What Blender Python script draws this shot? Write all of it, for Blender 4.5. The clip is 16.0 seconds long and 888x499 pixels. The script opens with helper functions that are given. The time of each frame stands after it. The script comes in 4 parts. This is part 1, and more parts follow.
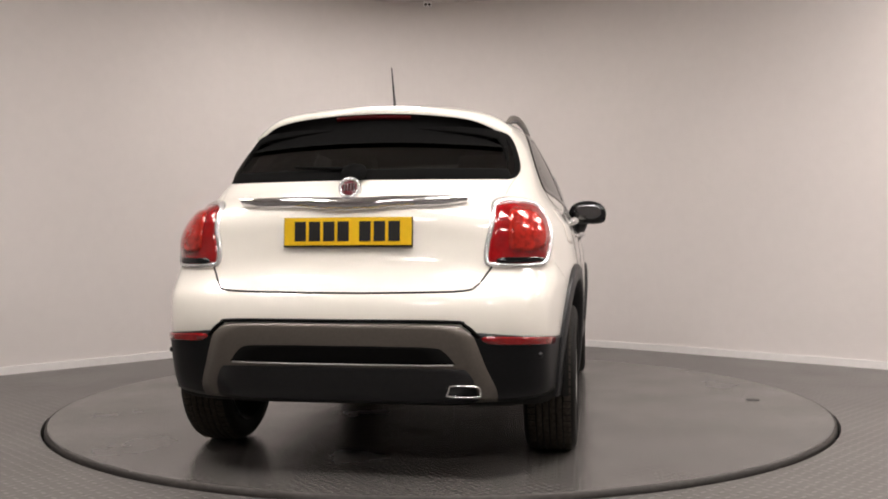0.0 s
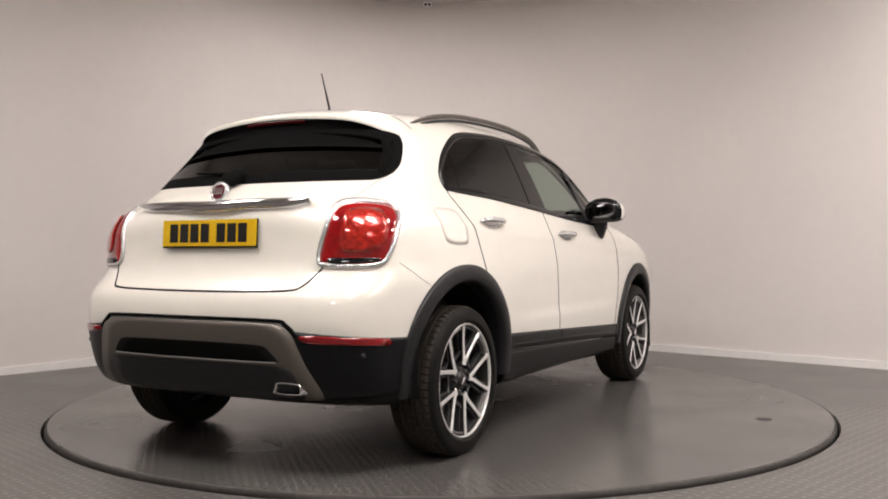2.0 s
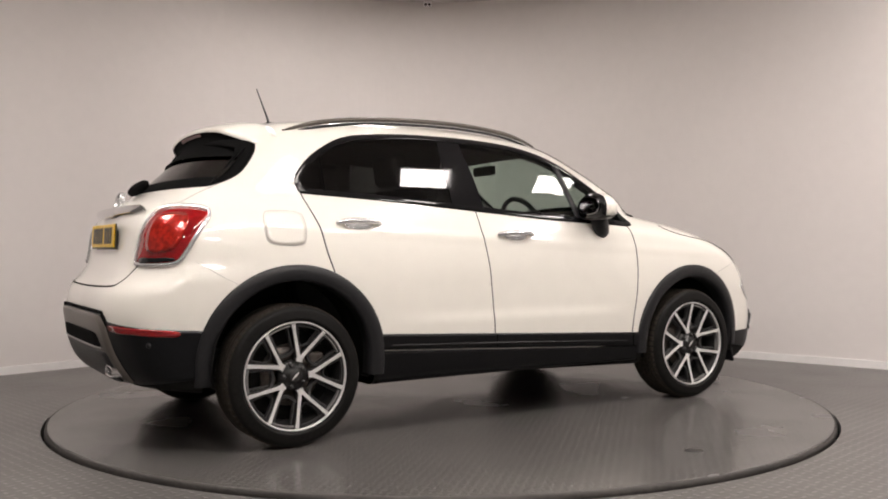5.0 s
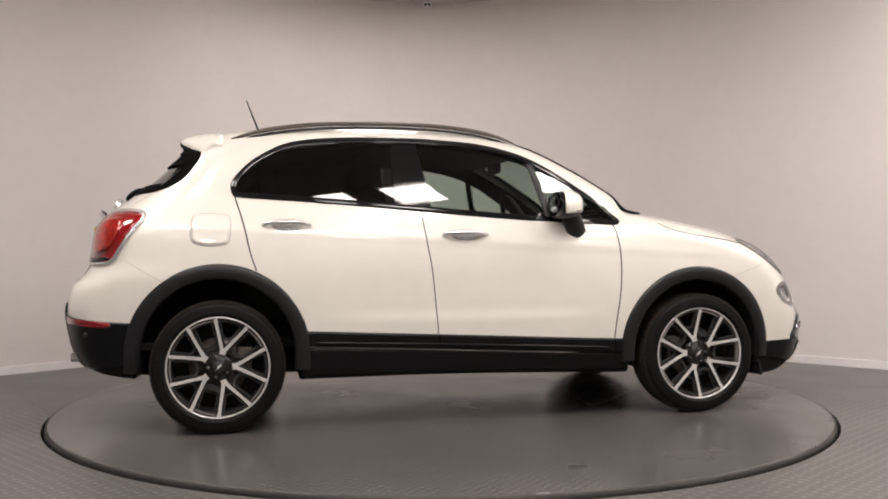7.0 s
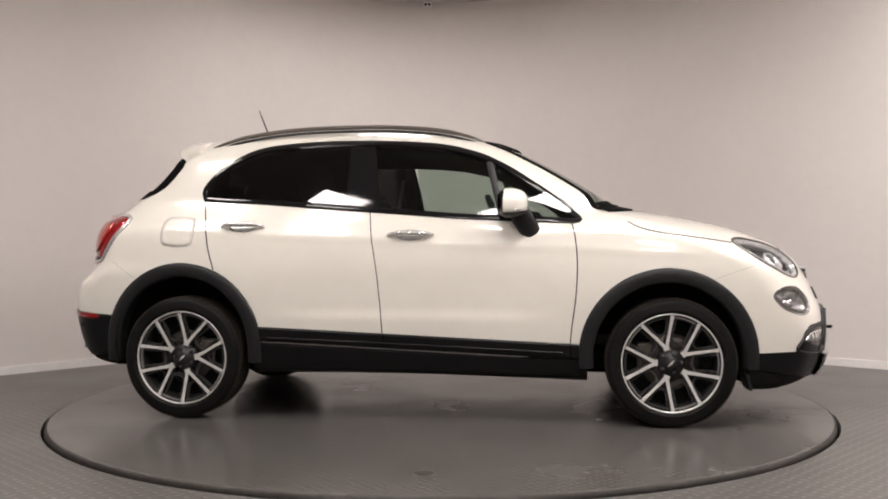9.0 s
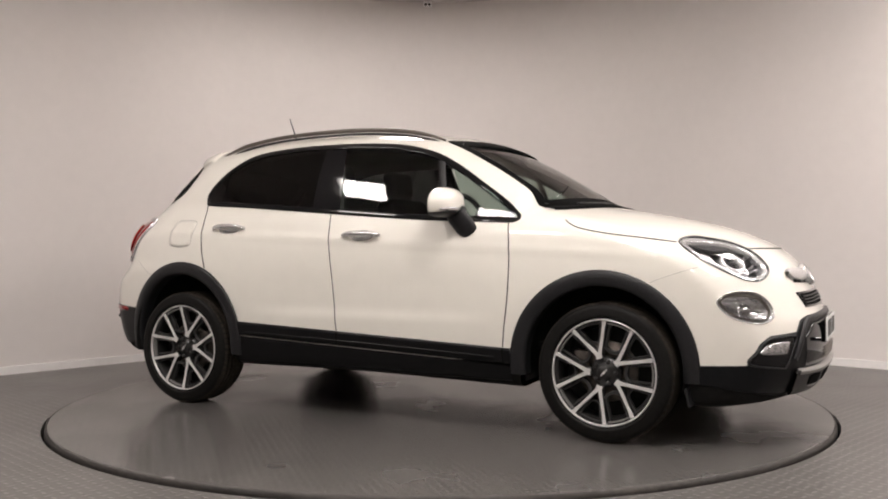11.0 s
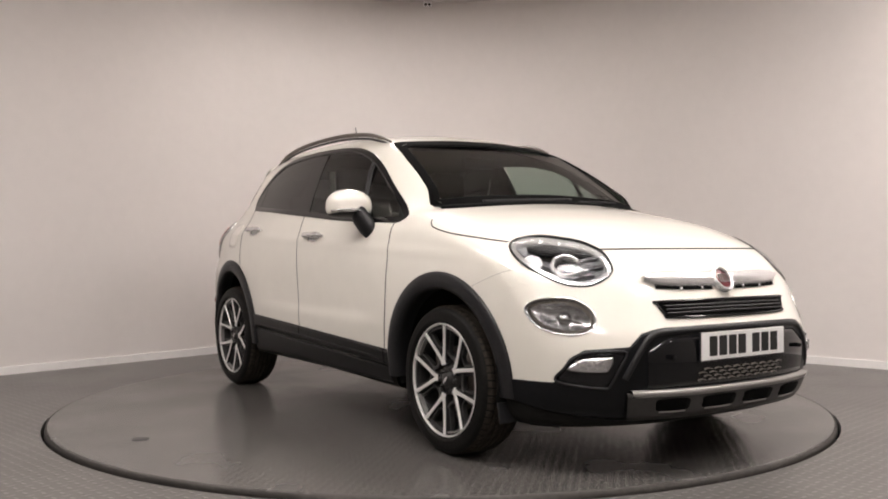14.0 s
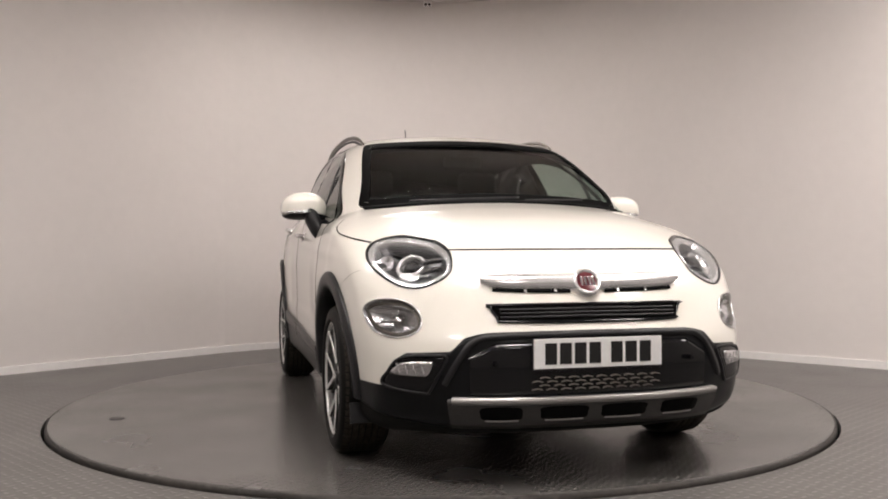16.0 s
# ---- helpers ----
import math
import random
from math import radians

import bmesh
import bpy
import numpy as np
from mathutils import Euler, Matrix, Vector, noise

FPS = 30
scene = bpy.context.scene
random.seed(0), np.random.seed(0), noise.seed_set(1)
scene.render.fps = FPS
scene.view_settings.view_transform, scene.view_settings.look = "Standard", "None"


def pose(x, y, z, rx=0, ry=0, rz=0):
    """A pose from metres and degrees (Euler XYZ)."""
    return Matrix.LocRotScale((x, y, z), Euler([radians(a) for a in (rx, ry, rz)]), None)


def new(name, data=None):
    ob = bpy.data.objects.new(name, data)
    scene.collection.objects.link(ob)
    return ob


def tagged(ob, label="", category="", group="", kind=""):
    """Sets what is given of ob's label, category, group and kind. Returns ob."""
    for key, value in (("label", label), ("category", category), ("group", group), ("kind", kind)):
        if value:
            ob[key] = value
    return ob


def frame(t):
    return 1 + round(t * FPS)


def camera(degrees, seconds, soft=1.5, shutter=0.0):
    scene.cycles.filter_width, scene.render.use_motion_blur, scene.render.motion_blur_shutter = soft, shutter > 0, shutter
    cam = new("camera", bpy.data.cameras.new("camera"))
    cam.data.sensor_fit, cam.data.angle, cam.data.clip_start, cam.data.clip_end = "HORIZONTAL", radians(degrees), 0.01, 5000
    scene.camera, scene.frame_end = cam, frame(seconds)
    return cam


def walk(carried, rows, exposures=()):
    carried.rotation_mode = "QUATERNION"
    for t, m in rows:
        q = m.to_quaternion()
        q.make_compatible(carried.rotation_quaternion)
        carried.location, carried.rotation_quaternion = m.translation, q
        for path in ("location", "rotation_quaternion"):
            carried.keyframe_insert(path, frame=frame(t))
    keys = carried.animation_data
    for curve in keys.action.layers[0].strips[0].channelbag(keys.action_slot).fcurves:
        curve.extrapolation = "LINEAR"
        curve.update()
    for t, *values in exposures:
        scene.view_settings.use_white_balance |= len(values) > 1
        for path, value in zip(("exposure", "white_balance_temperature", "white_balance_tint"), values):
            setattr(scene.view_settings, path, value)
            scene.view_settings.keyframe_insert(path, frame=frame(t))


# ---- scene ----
cam = camera(52.76, 16.0, soft=1.9)
EYE = pose(0, -5.473, .9004, 90.034, .224, -.212)
walk(cam, [(0.0, EYE), (16.0, EYE)], exposures=[(0.0, .10), (3.5, .10), (7.0, .06), (9.5, .07), (11.0, .11), (12.5, .19), (13.4, .18), (14.5, .12), (16.0, .065)])

# ---- world: a closed room, so only a faint grey outside it ----
world = bpy.data.worlds.new("world")
scene.world = world
world.use_nodes = True
world.node_tree.nodes["Background"].inputs[0].default_value = (.5, .5, .5, 1)
world.node_tree.nodes["Background"].inputs[1].default_value = .05

PANEL_POWER = 39.0


# ---- materials ----
def material(name, colour, rough=.5, metal=0., coat=0., spec=.5, grain=0., scale=40., bump=0., bump_scale=300., stains=0., rough_var=0.):
    m = bpy.data.materials.new(name)
    m.use_nodes = True
    nt = m.node_tree
    b = nt.nodes["Principled BSDF"]
    b.inputs["Base Color"].default_value = (*colour, 1)
    b.inputs["Roughness"].default_value = rough
    b.inputs["Metallic"].default_value = metal
    b.inputs["Specular IOR Level"].default_value = spec
    b.inputs["Coat Weight"].default_value = coat
    b.inputs["Coat Roughness"].default_value = .04
    tex = nt.nodes.new("ShaderNodeTexCoord")
    if grain or stains:
        last = None
        for amount, s, detail in ((grain, scale, 6), (stains, scale * .06, 4)):
            if not amount:
                continue
            n = nt.nodes.new("ShaderNodeTexNoise")
            n.inputs["Scale"].default_value = s
            n.inputs["Detail"].default_value = detail
            nt.links.new(tex.outputs["Object"], n.inputs["Vector"])
            r = nt.nodes.new("ShaderNodeMapRange")
            r.inputs["From Min"].default_value, r.inputs["From Max"].default_value = .3, .7
            r.inputs["To Min"].default_value, r.inputs["To Max"].default_value = 1 - amount, 1 + amount
            nt.links.new(n.outputs["Fac"], r.inputs["Value"])
            mix = nt.nodes.new("ShaderNodeMix")
            mix.data_type, mix.blend_type = "RGBA", "MULTIPLY"
            mix.inputs["Factor"].default_value = 1
            mix.inputs["A"].default_value = (*colour, 1)
            if last:
                nt.links.new(last, mix.inputs["A"])
            nt.links.new(r.outputs["Result"], mix.inputs["B"])
            last = mix.outputs["Result"]
            if rough_var and amount == stains:
                q = nt.nodes.new("ShaderNodeMapRange")
                q.inputs["From Min"].default_value, q.inputs["From Max"].default_value = .3, .7
                q.inputs["To Min"].default_value, q.inputs["To Max"].default_value = rough - rough_var, rough + rough_var
                nt.links.new(n.outputs["Fac"], q.inputs["Value"])
                nt.links.new(q.outputs["Result"], b.inputs["Roughness"])
        nt.links.new(last, b.inputs["Base Color"])
    if bump:
        n = nt.nodes.new("ShaderNodeTexNoise")
        n.inputs["Scale"].default_value = bump_scale
        nt.links.new(tex.outputs["Object"], n.inputs["Vector"])
        k = nt.nodes.new("ShaderNodeBump")
        k.inputs["Strength"].default_value = bump
        k.inputs["Distance"].default_value = .002
        nt.links.new(n.outputs["Fac"], k.inputs["Height"])
        nt.links.new(k.outputs["Normal"], b.inputs["Normal"])
    return m


def glass(name, tint, gloss=.05, edge=.9):
    """A thin pane: tinted see-through, with gloss that grows towards grazing."""
    m = bpy.data.materials.new(name)
    m.use_nodes = True
    nt = m.node_tree
    nt.nodes.remove(nt.nodes["Principled BSDF"])
    clear, shine, mix = nt.nodes.new("ShaderNodeBsdfTransparent"), nt.nodes.new("ShaderNodeBsdfGlossy"), nt.nodes.new("ShaderNodeMixShader")
    clear.inputs["Color"].default_value = (*tint, 1)
    shine.inputs["Roughness"].default_value = .015
    w = nt.nodes.new("ShaderNodeLayerWeight")
    w.inputs["Blend"].default_value = .5
    p = nt.nodes.new("ShaderNodeMath")
    p.operation = "POWER"
    p.inputs[1].default_value = 4.5
    q = nt.nodes.new("ShaderNodeMath")
    q.operation = "MULTIPLY_ADD"
    q.inputs[1].default_value, q.inputs[2].default_value = edge, gloss
    nt.links.new(w.outputs["Facing"], p.inputs[0])
    nt.links.new(p.outputs[0], q.inputs[0])
    nt.links.new(q.outputs[0], mix.inputs[0])
    nt.links.new(clear.outputs[0], mix.inputs[1])
    nt.links.new(shine.outputs[0], mix.inputs[2])
    nt.links.new(mix.outputs[0], nt.nodes["Material Output"].inputs[0])
    return m


def glow(name, colour, power):
    m = bpy.data.materials.new(name)
    m.use_nodes = True
    b = m.node_tree.nodes["Principled BSDF"]
    b.inputs["Base Color"].default_value = (.8, .8, .8, 1)
    b.inputs["Emission Color"].default_value = (*colour, 1)
    b.inputs["Emission Strength"].default_value = power
    return m


def tread(name, colour, tile, rough=.36, relief=.0036, contrast=.75):
    """Grey vinyl with small raised bars that lie crosswise in turn, scuffed at a larger scale."""
    m = material(name, colour, rough=rough, grain=.05, scale=25., stains=.05, rough_var=.05, spec=.5)
    nt = m.node_tree
    b = nt.nodes["Principled BSDF"]
    tex = nt.nodes.new("ShaderNodeTexCoord")

    def math_node(op, *values):
        n = nt.nodes.new("ShaderNodeMath")
        n.operation = op
        for i, v in enumerate(values):
            if isinstance(v, (int, float)):
                n.inputs[i].default_value = v
            else:
                nt.links.new(v, n.inputs[i])
        return n.outputs[0]
    xyz = nt.nodes.new("ShaderNodeSeparateXYZ")
    nt.links.new(tex.outputs["Object"], xyz.inputs[0])
    x, y = xyz.outputs[0], xyz.outputs[1]
    u, v = math_node("ADD", x, y), math_node("SUBTRACT", x, y)
    u, v = math_node("DIVIDE", u, tile * 1.414), math_node("DIVIDE", v, tile * 1.414)
    check = math_node("MODULO", math_node("ADD", math_node("ADD", math_node("FLOOR", u), math_node("FLOOR", v)), 1000.), 2.)
    fu = math_node("SUBTRACT", math_node("FRACT", u), .5)
    fv = math_node("SUBTRACT", math_node("FRACT", v), .5)

    def bar(a, c):
        e = math_node("ADD", math_node("POWER", math_node("MULTIPLY", math_node("ABSOLUTE", a), 2.3), 2.), math_node("POWER", math_node("MULTIPLY", math_node("ABSOLUTE", c), 6.), 2.))
        return math_node("MAXIMUM", math_node("SUBTRACT", 1., e), 0.)
    h = math_node("ADD", math_node("MULTIPLY", bar(fu, fv), check), math_node("MULTIPLY", bar(fv, fu), math_node("SUBTRACT", 1., check)))
    h = math_node("MINIMUM", math_node("MULTIPLY", h, 2.), 1.)
    k = nt.nodes.new("ShaderNodeBump")
    k.inputs["Strength"].default_value = 1.
    k.inputs["Distance"].default_value = relief
    nt.links.new(h, k.inputs["Height"])
    nt.links.new(k.outputs["Normal"], b.inputs["Normal"])
    # bars worn lighter, ground darkened; the colour also paints the relief's highlights and shade
    mix = nt.nodes.new("ShaderNodeMix")
    mix.data_type, mix.blend_type = "RGBA", "MULTIPLY"
    mix.inputs["Factor"].default_value = 1
    nt.links.new(b.inputs["Base Color"].links[0].from_socket, mix.inputs["A"])
    nt.links.new(math_node("MULTIPLY_ADD", h, contrast, 1.07 - .36 * contrast), mix.inputs["B"])
    nt.links.new(mix.outputs["Result"], b.inputs["Base Color"])
    return m


WHITE = material("white_car_paint", (.875, .841, .768), rough=.28, coat=1., grain=.015, scale=9., stains=.015)
BLACK_PLASTIC = material("black_grained_plastic", (.014, .014, .0155), rough=.42, spec=.35, grain=.15, scale=60., bump=.2, bump_scale=900.)
GLOSS_BLACK = material("gloss_black_trim", (.006, .006, .007), rough=.06, spec=.4, grain=.1, scale=20.)
GREY_PLASTIC = material("bronze_grey_satin_paint", (.13, .115, .10), rough=.36, metal=.35, grain=.06, scale=80.)
SILVER = material("silver_satin_paint", (.36, .35, .34), rough=.3, metal=.6, grain=.05, scale=60.)
CHROME = material("chrome", (.72, .72, .73), rough=.09, metal=1., grain=.04, scale=30.)
SATIN_CHROME = material("brushed_chrome", (.74, .74, .74), rough=.26, metal=.75, grain=.05, scale=50.)
ALLOY = material("machined_alloy", (.82, .81, .80), rough=.3, metal=.45, grain=.06, scale=90.)
DARK_ALLOY = material("dark_grey_wheel_paint", (.028, .027, .027), rough=.35, metal=.3, grain=.1, scale=60.)
RUBBER = material("tyre_rubber", (.007, .0065, .006), rough=.55, spec=.16, grain=.25, scale=70., stains=.3, bump=.2)
TREAD_RUBBER = material("dusty_tyre_tread", (.036, .0305, .025), rough=.9, spec=.15, grain=.35, scale=60., stains=.3, bump=.3)
GREY_ALLOY = material("grey_wheel_paint", (.055, .054, .054), rough=.33, metal=.4, grain=.1, scale=60.)
SILL_PLASTIC = material("black_satin_sill_plastic", (.006, .006, .0065), rough=.32, spec=.2, grain=.15, scale=60.)
BRAKE = material("cast_iron_brake", (.16, .14, .125), rough=.45, metal=.7, grain=.2, scale=70.)
HIGH_RED = material("dark_red_lamp_plastic", (.05, .002, .003), rough=.2, spec=.3, grain=.15, scale=30.)
BUMPER_BLACK = material("black_bumper_plastic", (.0055, .006, .007), rough=.34, spec=.22, grain=.15, scale=60.)
LAMP_BEZEL = material("grey_lamp_bezel", (.13, .13, .135), rough=.32, metal=.8, grain=.3, scale=45.)
SEAM = material("panel_gap", (.005, .005, .005), rough=.8, spec=.04, grain=.1)
SEAM_SOFT = material("narrow_panel_gap", (.50, .475, .44), rough=.8, grain=.1)
CABIN = material("dark_cabin_cloth", (.012, .012, .0125), rough=.85, grain=.25, scale=120., bump=.3)
GUARD_GREY = material("dark_grey_guard_plastic", (.04, .038, .036), rough=.4, spec=.4, grain=.1, scale=60.)
CABIN_LIGHT = material("grey_headlining", (.16, .155, .15), rough=.9, grain=.1, scale=100.)
UNDER = material("underbody", (.010, .0095, .009), rough=.8, spec=.2, grain=.3, scale=30.)
RED_LENS = material("red_lamp_plastic", (.27, .003, .005), rough=.07, coat=1., grain=.15, scale=30.)
RED_DEEP = material("ribbed_red_reflector", (.46, .016, .008), rough=.16, metal=.35, coat=1., grain=.45, scale=45., bump=.9, bump_scale=55.)
CLEAR = glass("clear_lamp_cover", (.95, .955, .96), .035, .4)
# dark silver: the dim room it would reflect is put into the colour
MIRROR = material("darkened_mirror_silver", (.22, .22, .23), rough=.03, metal=1., grain=.02)
REFLECTOR = material("lamp_reflector", (.66, .66, .67), rough=.27, metal=1., grain=.25, scale=45.)
YELLOW = material("yellow_plate", (.80, .50, .012), rough=.35, grain=.03)
PLATE_WHITE = material("white_plate", (.88, .88, .87), rough=.35, grain=.03)
PLATE_INK = material("black_plate_ink", (.012, .012, .012), rough=.4, grain=.1)
MAROON = material("dark_red_enamel", (.11, .022, .028), rough=.22, coat=.6, grain=.1)
GLASS_FRONT = glass("green_tinted_glass", (.62, .70, .66), .05)
GLASS_DARK = glass("privacy_glass", (.035, .035, .036), .05)
GLASS_SCREEN = glass("windscreen_glass", (.58, .66, .62), .05)
FLOOR_VINYL = tread("grey_tread_vinyl", (.128, .120, .115), .05)
DISC_VINYL = tread("grey_turntable_tread", (.092, .087, .083), .036, .24, .0006, .2)
RIM_RUBBER = material("black_rubber_edge", (.03, .026, .023), rough=.7, grain=.3, scale=40., stains=.3)
WALL = material("painted_plaster_wall", (.775, .73, .71), rough=.7, grain=.012, scale=12., stains=.03, bump=.05, bump_scale=60.)
# lack of light behind the camera is put into this grey, which also sets fill
BACK_WALL = material("back_wall_darkened_as_unlit", (.33, .31, .295), rough=.8, grain=.05, scale=10., stains=.1)
SKIRTING = material("white_gloss_skirting", (.90, .88, .87), rough=.4, grain=.03, scale=20.)
CEILING = material("white_ceiling_board", (.66, .63, .61), rough=.9, grain=.03, scale=20.)
PANEL = glow("led_panel_diffuser", (1.0, .92, .875), PANEL_POWER)
PANEL_FRAME = material("white_panel_frame", (.75, .75, .74), rough=.5, grain=.03)


# ---- mesh helpers ----
def mesh_part(name, verts, faces, mat, parent=None, label="", smooth=True):
    me = bpy.data.meshes.new(name)
    me.from_pydata([tuple(map(float, v)) for v in verts], [], [tuple(map(int, f)) for f in faces])
    me.materials.append(mat)
    if smooth:
        me.polygons.foreach_set("use_smooth", [True] * len(me.polygons))
    me.update()
    ob = new(name, me)
    ob.parent = parent
    return tagged(ob, label)


def part(name, bm, mat, parent=None, label="", smooth=False):
    me = bpy.data.meshes.new(name)
    bm.to_mesh(me)
    bm.free()
    me.materials.append(mat)
    if smooth:
        me.polygons.foreach_set("use_smooth", [True] * len(me.polygons))
    ob = new(name, me)
    ob.parent = parent
    return tagged(ob, label)


def box(size, centre, bevel=.004, turn=None, segments=2):
    bm = bmesh.new()
    bmesh.ops.create_cube(bm, size=1)
    bmesh.ops.scale(bm, vec=size, verts=bm.verts)
    if bevel:
        bmesh.ops.bevel(bm, geom=bm.edges, offset=bevel, segments=segments, profile=.6, affect="EDGES")
    if turn is not None:
        bmesh.ops.transform(bm, matrix=turn, verts=bm.verts)
    bmesh.ops.translate(bm, vec=centre, verts=bm.verts)
    return bm


def grid_faces(rows, cols, wrap=False):
    out = []
    for i in range(rows - 1):
        for j in range(cols if wrap else cols - 1):
            k = (j + 1) % cols
            out.append((i * cols + j, i * cols + k, (i + 1) * cols + k, (i + 1) * cols + j))
    return out


def tube(points, radius, sides=10, flat=1.0, up=(0, 0, 1)):
    """A rounded bar along points, closed at its ends; radius may be a list."""
    p = np.asarray(points, float)
    r = np.broadcast_to(np.asarray(radius, float), (len(p),))
    d = np.gradient(p, axis=0)
    d /= np.linalg.norm(d, axis=1, keepdims=True) + 1e-9
    a = np.cross(d, up)
    a /= np.linalg.norm(a, axis=1, keepdims=True) + 1e-9
    b = np.cross(a, d)
    w = np.linspace(0, 2 * np.pi, sides, endpoint=False)
    v = (p[:, None] + r[:, None, None] * (np.cos(w)[None, :, None] * a[:, None] + flat * np.sin(w)[None, :, None] * b[:, None])).reshape(-1, 3)
    f = grid_faces(len(p), sides, True)
    return v, f + [tuple(range(sides))[::-1], tuple(range(len(v) - sides, len(v)))]


def lathe(profile, steps=64):
    """Turns (radius, y) pairs about the y axis."""
    p = np.asarray(profile, float)
    w = np.linspace(0, 2 * np.pi, steps, endpoint=False)
    v = np.stack([p[:, 0][:, None] * np.cos(w), np.broadcast_to(p[:, 1][:, None], (len(p), steps)), p[:, 0][:, None] * np.sin(w)], -1)
    return v.reshape(-1, 3), grid_faces(len(p), steps, True)


# ---- the room: floor, two walls that meet in a wide rounded corner, ceiling ----
FLOOR_Z, CEIL_Z = -.022, 3.388
CORNER, ROUND = np.array([-.19, 4.56]), 2.6
LEFT, RIGHT = np.array([-.681, -.732]), np.array([.742, -.670])


def wall_line():
    """Plan of the walls: one closed line, seen from above."""
    a, b = CORNER + LEFT * ROUND, CORNER + RIGHT * ROUND
    w = np.linspace(0, 1, 70)[:, None]
    arc = (1 - w) ** 2 * a + 2 * w * (1 - w) * (CORNER * .86 + (a + b) / 2 * .14) + w ** 2 * b
    ends = [CORNER + LEFT * 8.6, CORNER + RIGHT * 8.2]
    return np.vstack([[(-3.6, -8.2)], [ends[0]], arc, [ends[1]], [(3.6, -8.2)]])


def room():
    line = wall_line()
    d = np.roll(line, -1, 0) - np.roll(line, 1, 0)
    out = np.stack([-d[:, 1], d[:, 0]], -1)
    out /= np.linalg.norm(out, axis=1, keepdims=True)

    def ring(z0, z1, inner, outer):
        n = len(line)
        rows = [np.c_[line + out * inner, np.full(n, z0)], np.c_[line + out * inner, np.full(n, z1)],
                np.c_[line + out * outer, np.full(n, z1)], np.c_[line + out * outer, np.full(n, z0)]]
        v = np.vstack(rows)
        f = [(i * n + j, i * n + (j + 1) % n, ((i + 1) % 4) * n + (j + 1) % n, ((i + 1) % 4) * n + j) for i in range(4) for j in spans]
        return v, f
    spans = range(1, len(line) - 2)
    w = mesh_part("wall_north", *ring(FLOOR_Z - .05, CEIL_Z + .05, 0, .15), WALL, smooth=False)
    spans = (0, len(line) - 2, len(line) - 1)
    # never in view; darker colour than the north wall stands in for dim light
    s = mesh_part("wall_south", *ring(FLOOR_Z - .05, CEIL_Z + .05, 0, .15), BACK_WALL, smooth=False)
    tagged(s, "unseen wall behind the camera, coloured dark as if unlit", "wall", kind="structure")
    spans = range(1, len(line) - 2)
    tagged(w, "smooth pale painted studio wall with a wide rounded corner", "wall", kind="structure")
    s = mesh_part("baseboard", *ring(FLOOR_Z, FLOOR_Z + .06, -.02, -.002), SKIRTING, smooth=False)
    tagged(s, "low white painted skirting strip along the wall", "baseboard", kind="structure")
    n = len(line)
    c = mesh_part("ceiling", np.vstack([np.c_[line, np.full(n, CEIL_Z)], np.c_[line, np.full(n, CEIL_Z + .1)]]), [tuple(range(n))[::-1], tuple(range(n, 2 * n))], CEILING, smooth=False)
    tagged(c, "plain white ceiling with square light panels", "ceiling", kind="structure")
    # floor: a sheet with a round pit for the turntable
    steps = 160
    a = np.linspace(0, 2 * np.pi, steps, endpoint=False)
    circle = np.stack([np.cos(a), np.sin(a)], -1)
    v = np.vstack([np.c_[circle * DISC_R * 1.012, np.full(steps, FLOOR_Z)], np.c_[circle * 10.5, np.full(steps, FLOOR_Z)], np.c_[circle * DISC_R * 1.012, np.full(steps, FLOOR_Z - .12)]])
    f = [(j, (j + 1) % steps, steps + (j + 1) % steps, steps + j) for j in range(steps)]
    f += [(2 * steps + j, 2 * steps + (j + 1) % steps, (j + 1) % steps, j) for j in range(steps)] + [tuple(range(2 * steps, 3 * steps))]
    fl = mesh_part("floor", v, f, FLOOR_VINYL, smooth=False)
    tagged(fl, "grey raised-tread vinyl floor around the turntable", "floor", kind="structure")


DISC_R = 2.208


def turntable():
    base = tagged(new("turntable"), "round grey tread-covered vehicle turntable with a black rubber edge", "turntable")
    steps = 192
    v, f = lathe([(0, 0), (1.2, 0), (DISC_R - .012, 0), (DISC_R - .004, -.003), (DISC_R - .004, -.03), (0, -.03)], steps)
    v = v[:, [0, 2, 1]]
    mesh_part("deck", v, f, DISC_VINYL, base, "grey raised-tread deck", smooth=False)
    v, f = lathe([(DISC_R - .002, -.003), (DISC_R + .006, -.005), (DISC_R + .010, -.020), (DISC_R + .010, -.05), (DISC_R - .002, -.05)], steps)
    mesh_part("edge_strip", v[:, [0, 2, 1]], f, RIM_RUBBER, base, "black rubber edge strip")
    v, f = lathe([(0, .004), (.030, .004), (.040, .002), (.042, -.001)], 32)
    v = v[:, [0, 2, 1]] + np.array([.18, -1.853, 0])
    mesh_part("bolt_cover", v, f, GUARD_GREY, base, "dark round cap")
    return base


def ceiling_panel(x, y, turn):
    base = tagged(new("ceiling_light"), "square white flush ceiling light panel, switched on, some added as fill", "ceiling light", "ceiling lights")
    s, h = .595, CEIL_Z - .004
    part("diffuser", box((s - .03, s - .03, .012), (0, 0, -.006), 0), PANEL, base, "glowing opal diffuser")
    for k in range(4):
        m = pose(0, 0, 0, 0, 0, 90 * k)
        part("frame", box((s, .016, .02), (0, 0, 0), .002, m @ Matrix.Translation((0, s / 2 - .008, -.01))), PANEL_FRAME, base)
    base.matrix_basis = pose(x, y, h, 0, 0, turn)
    return base


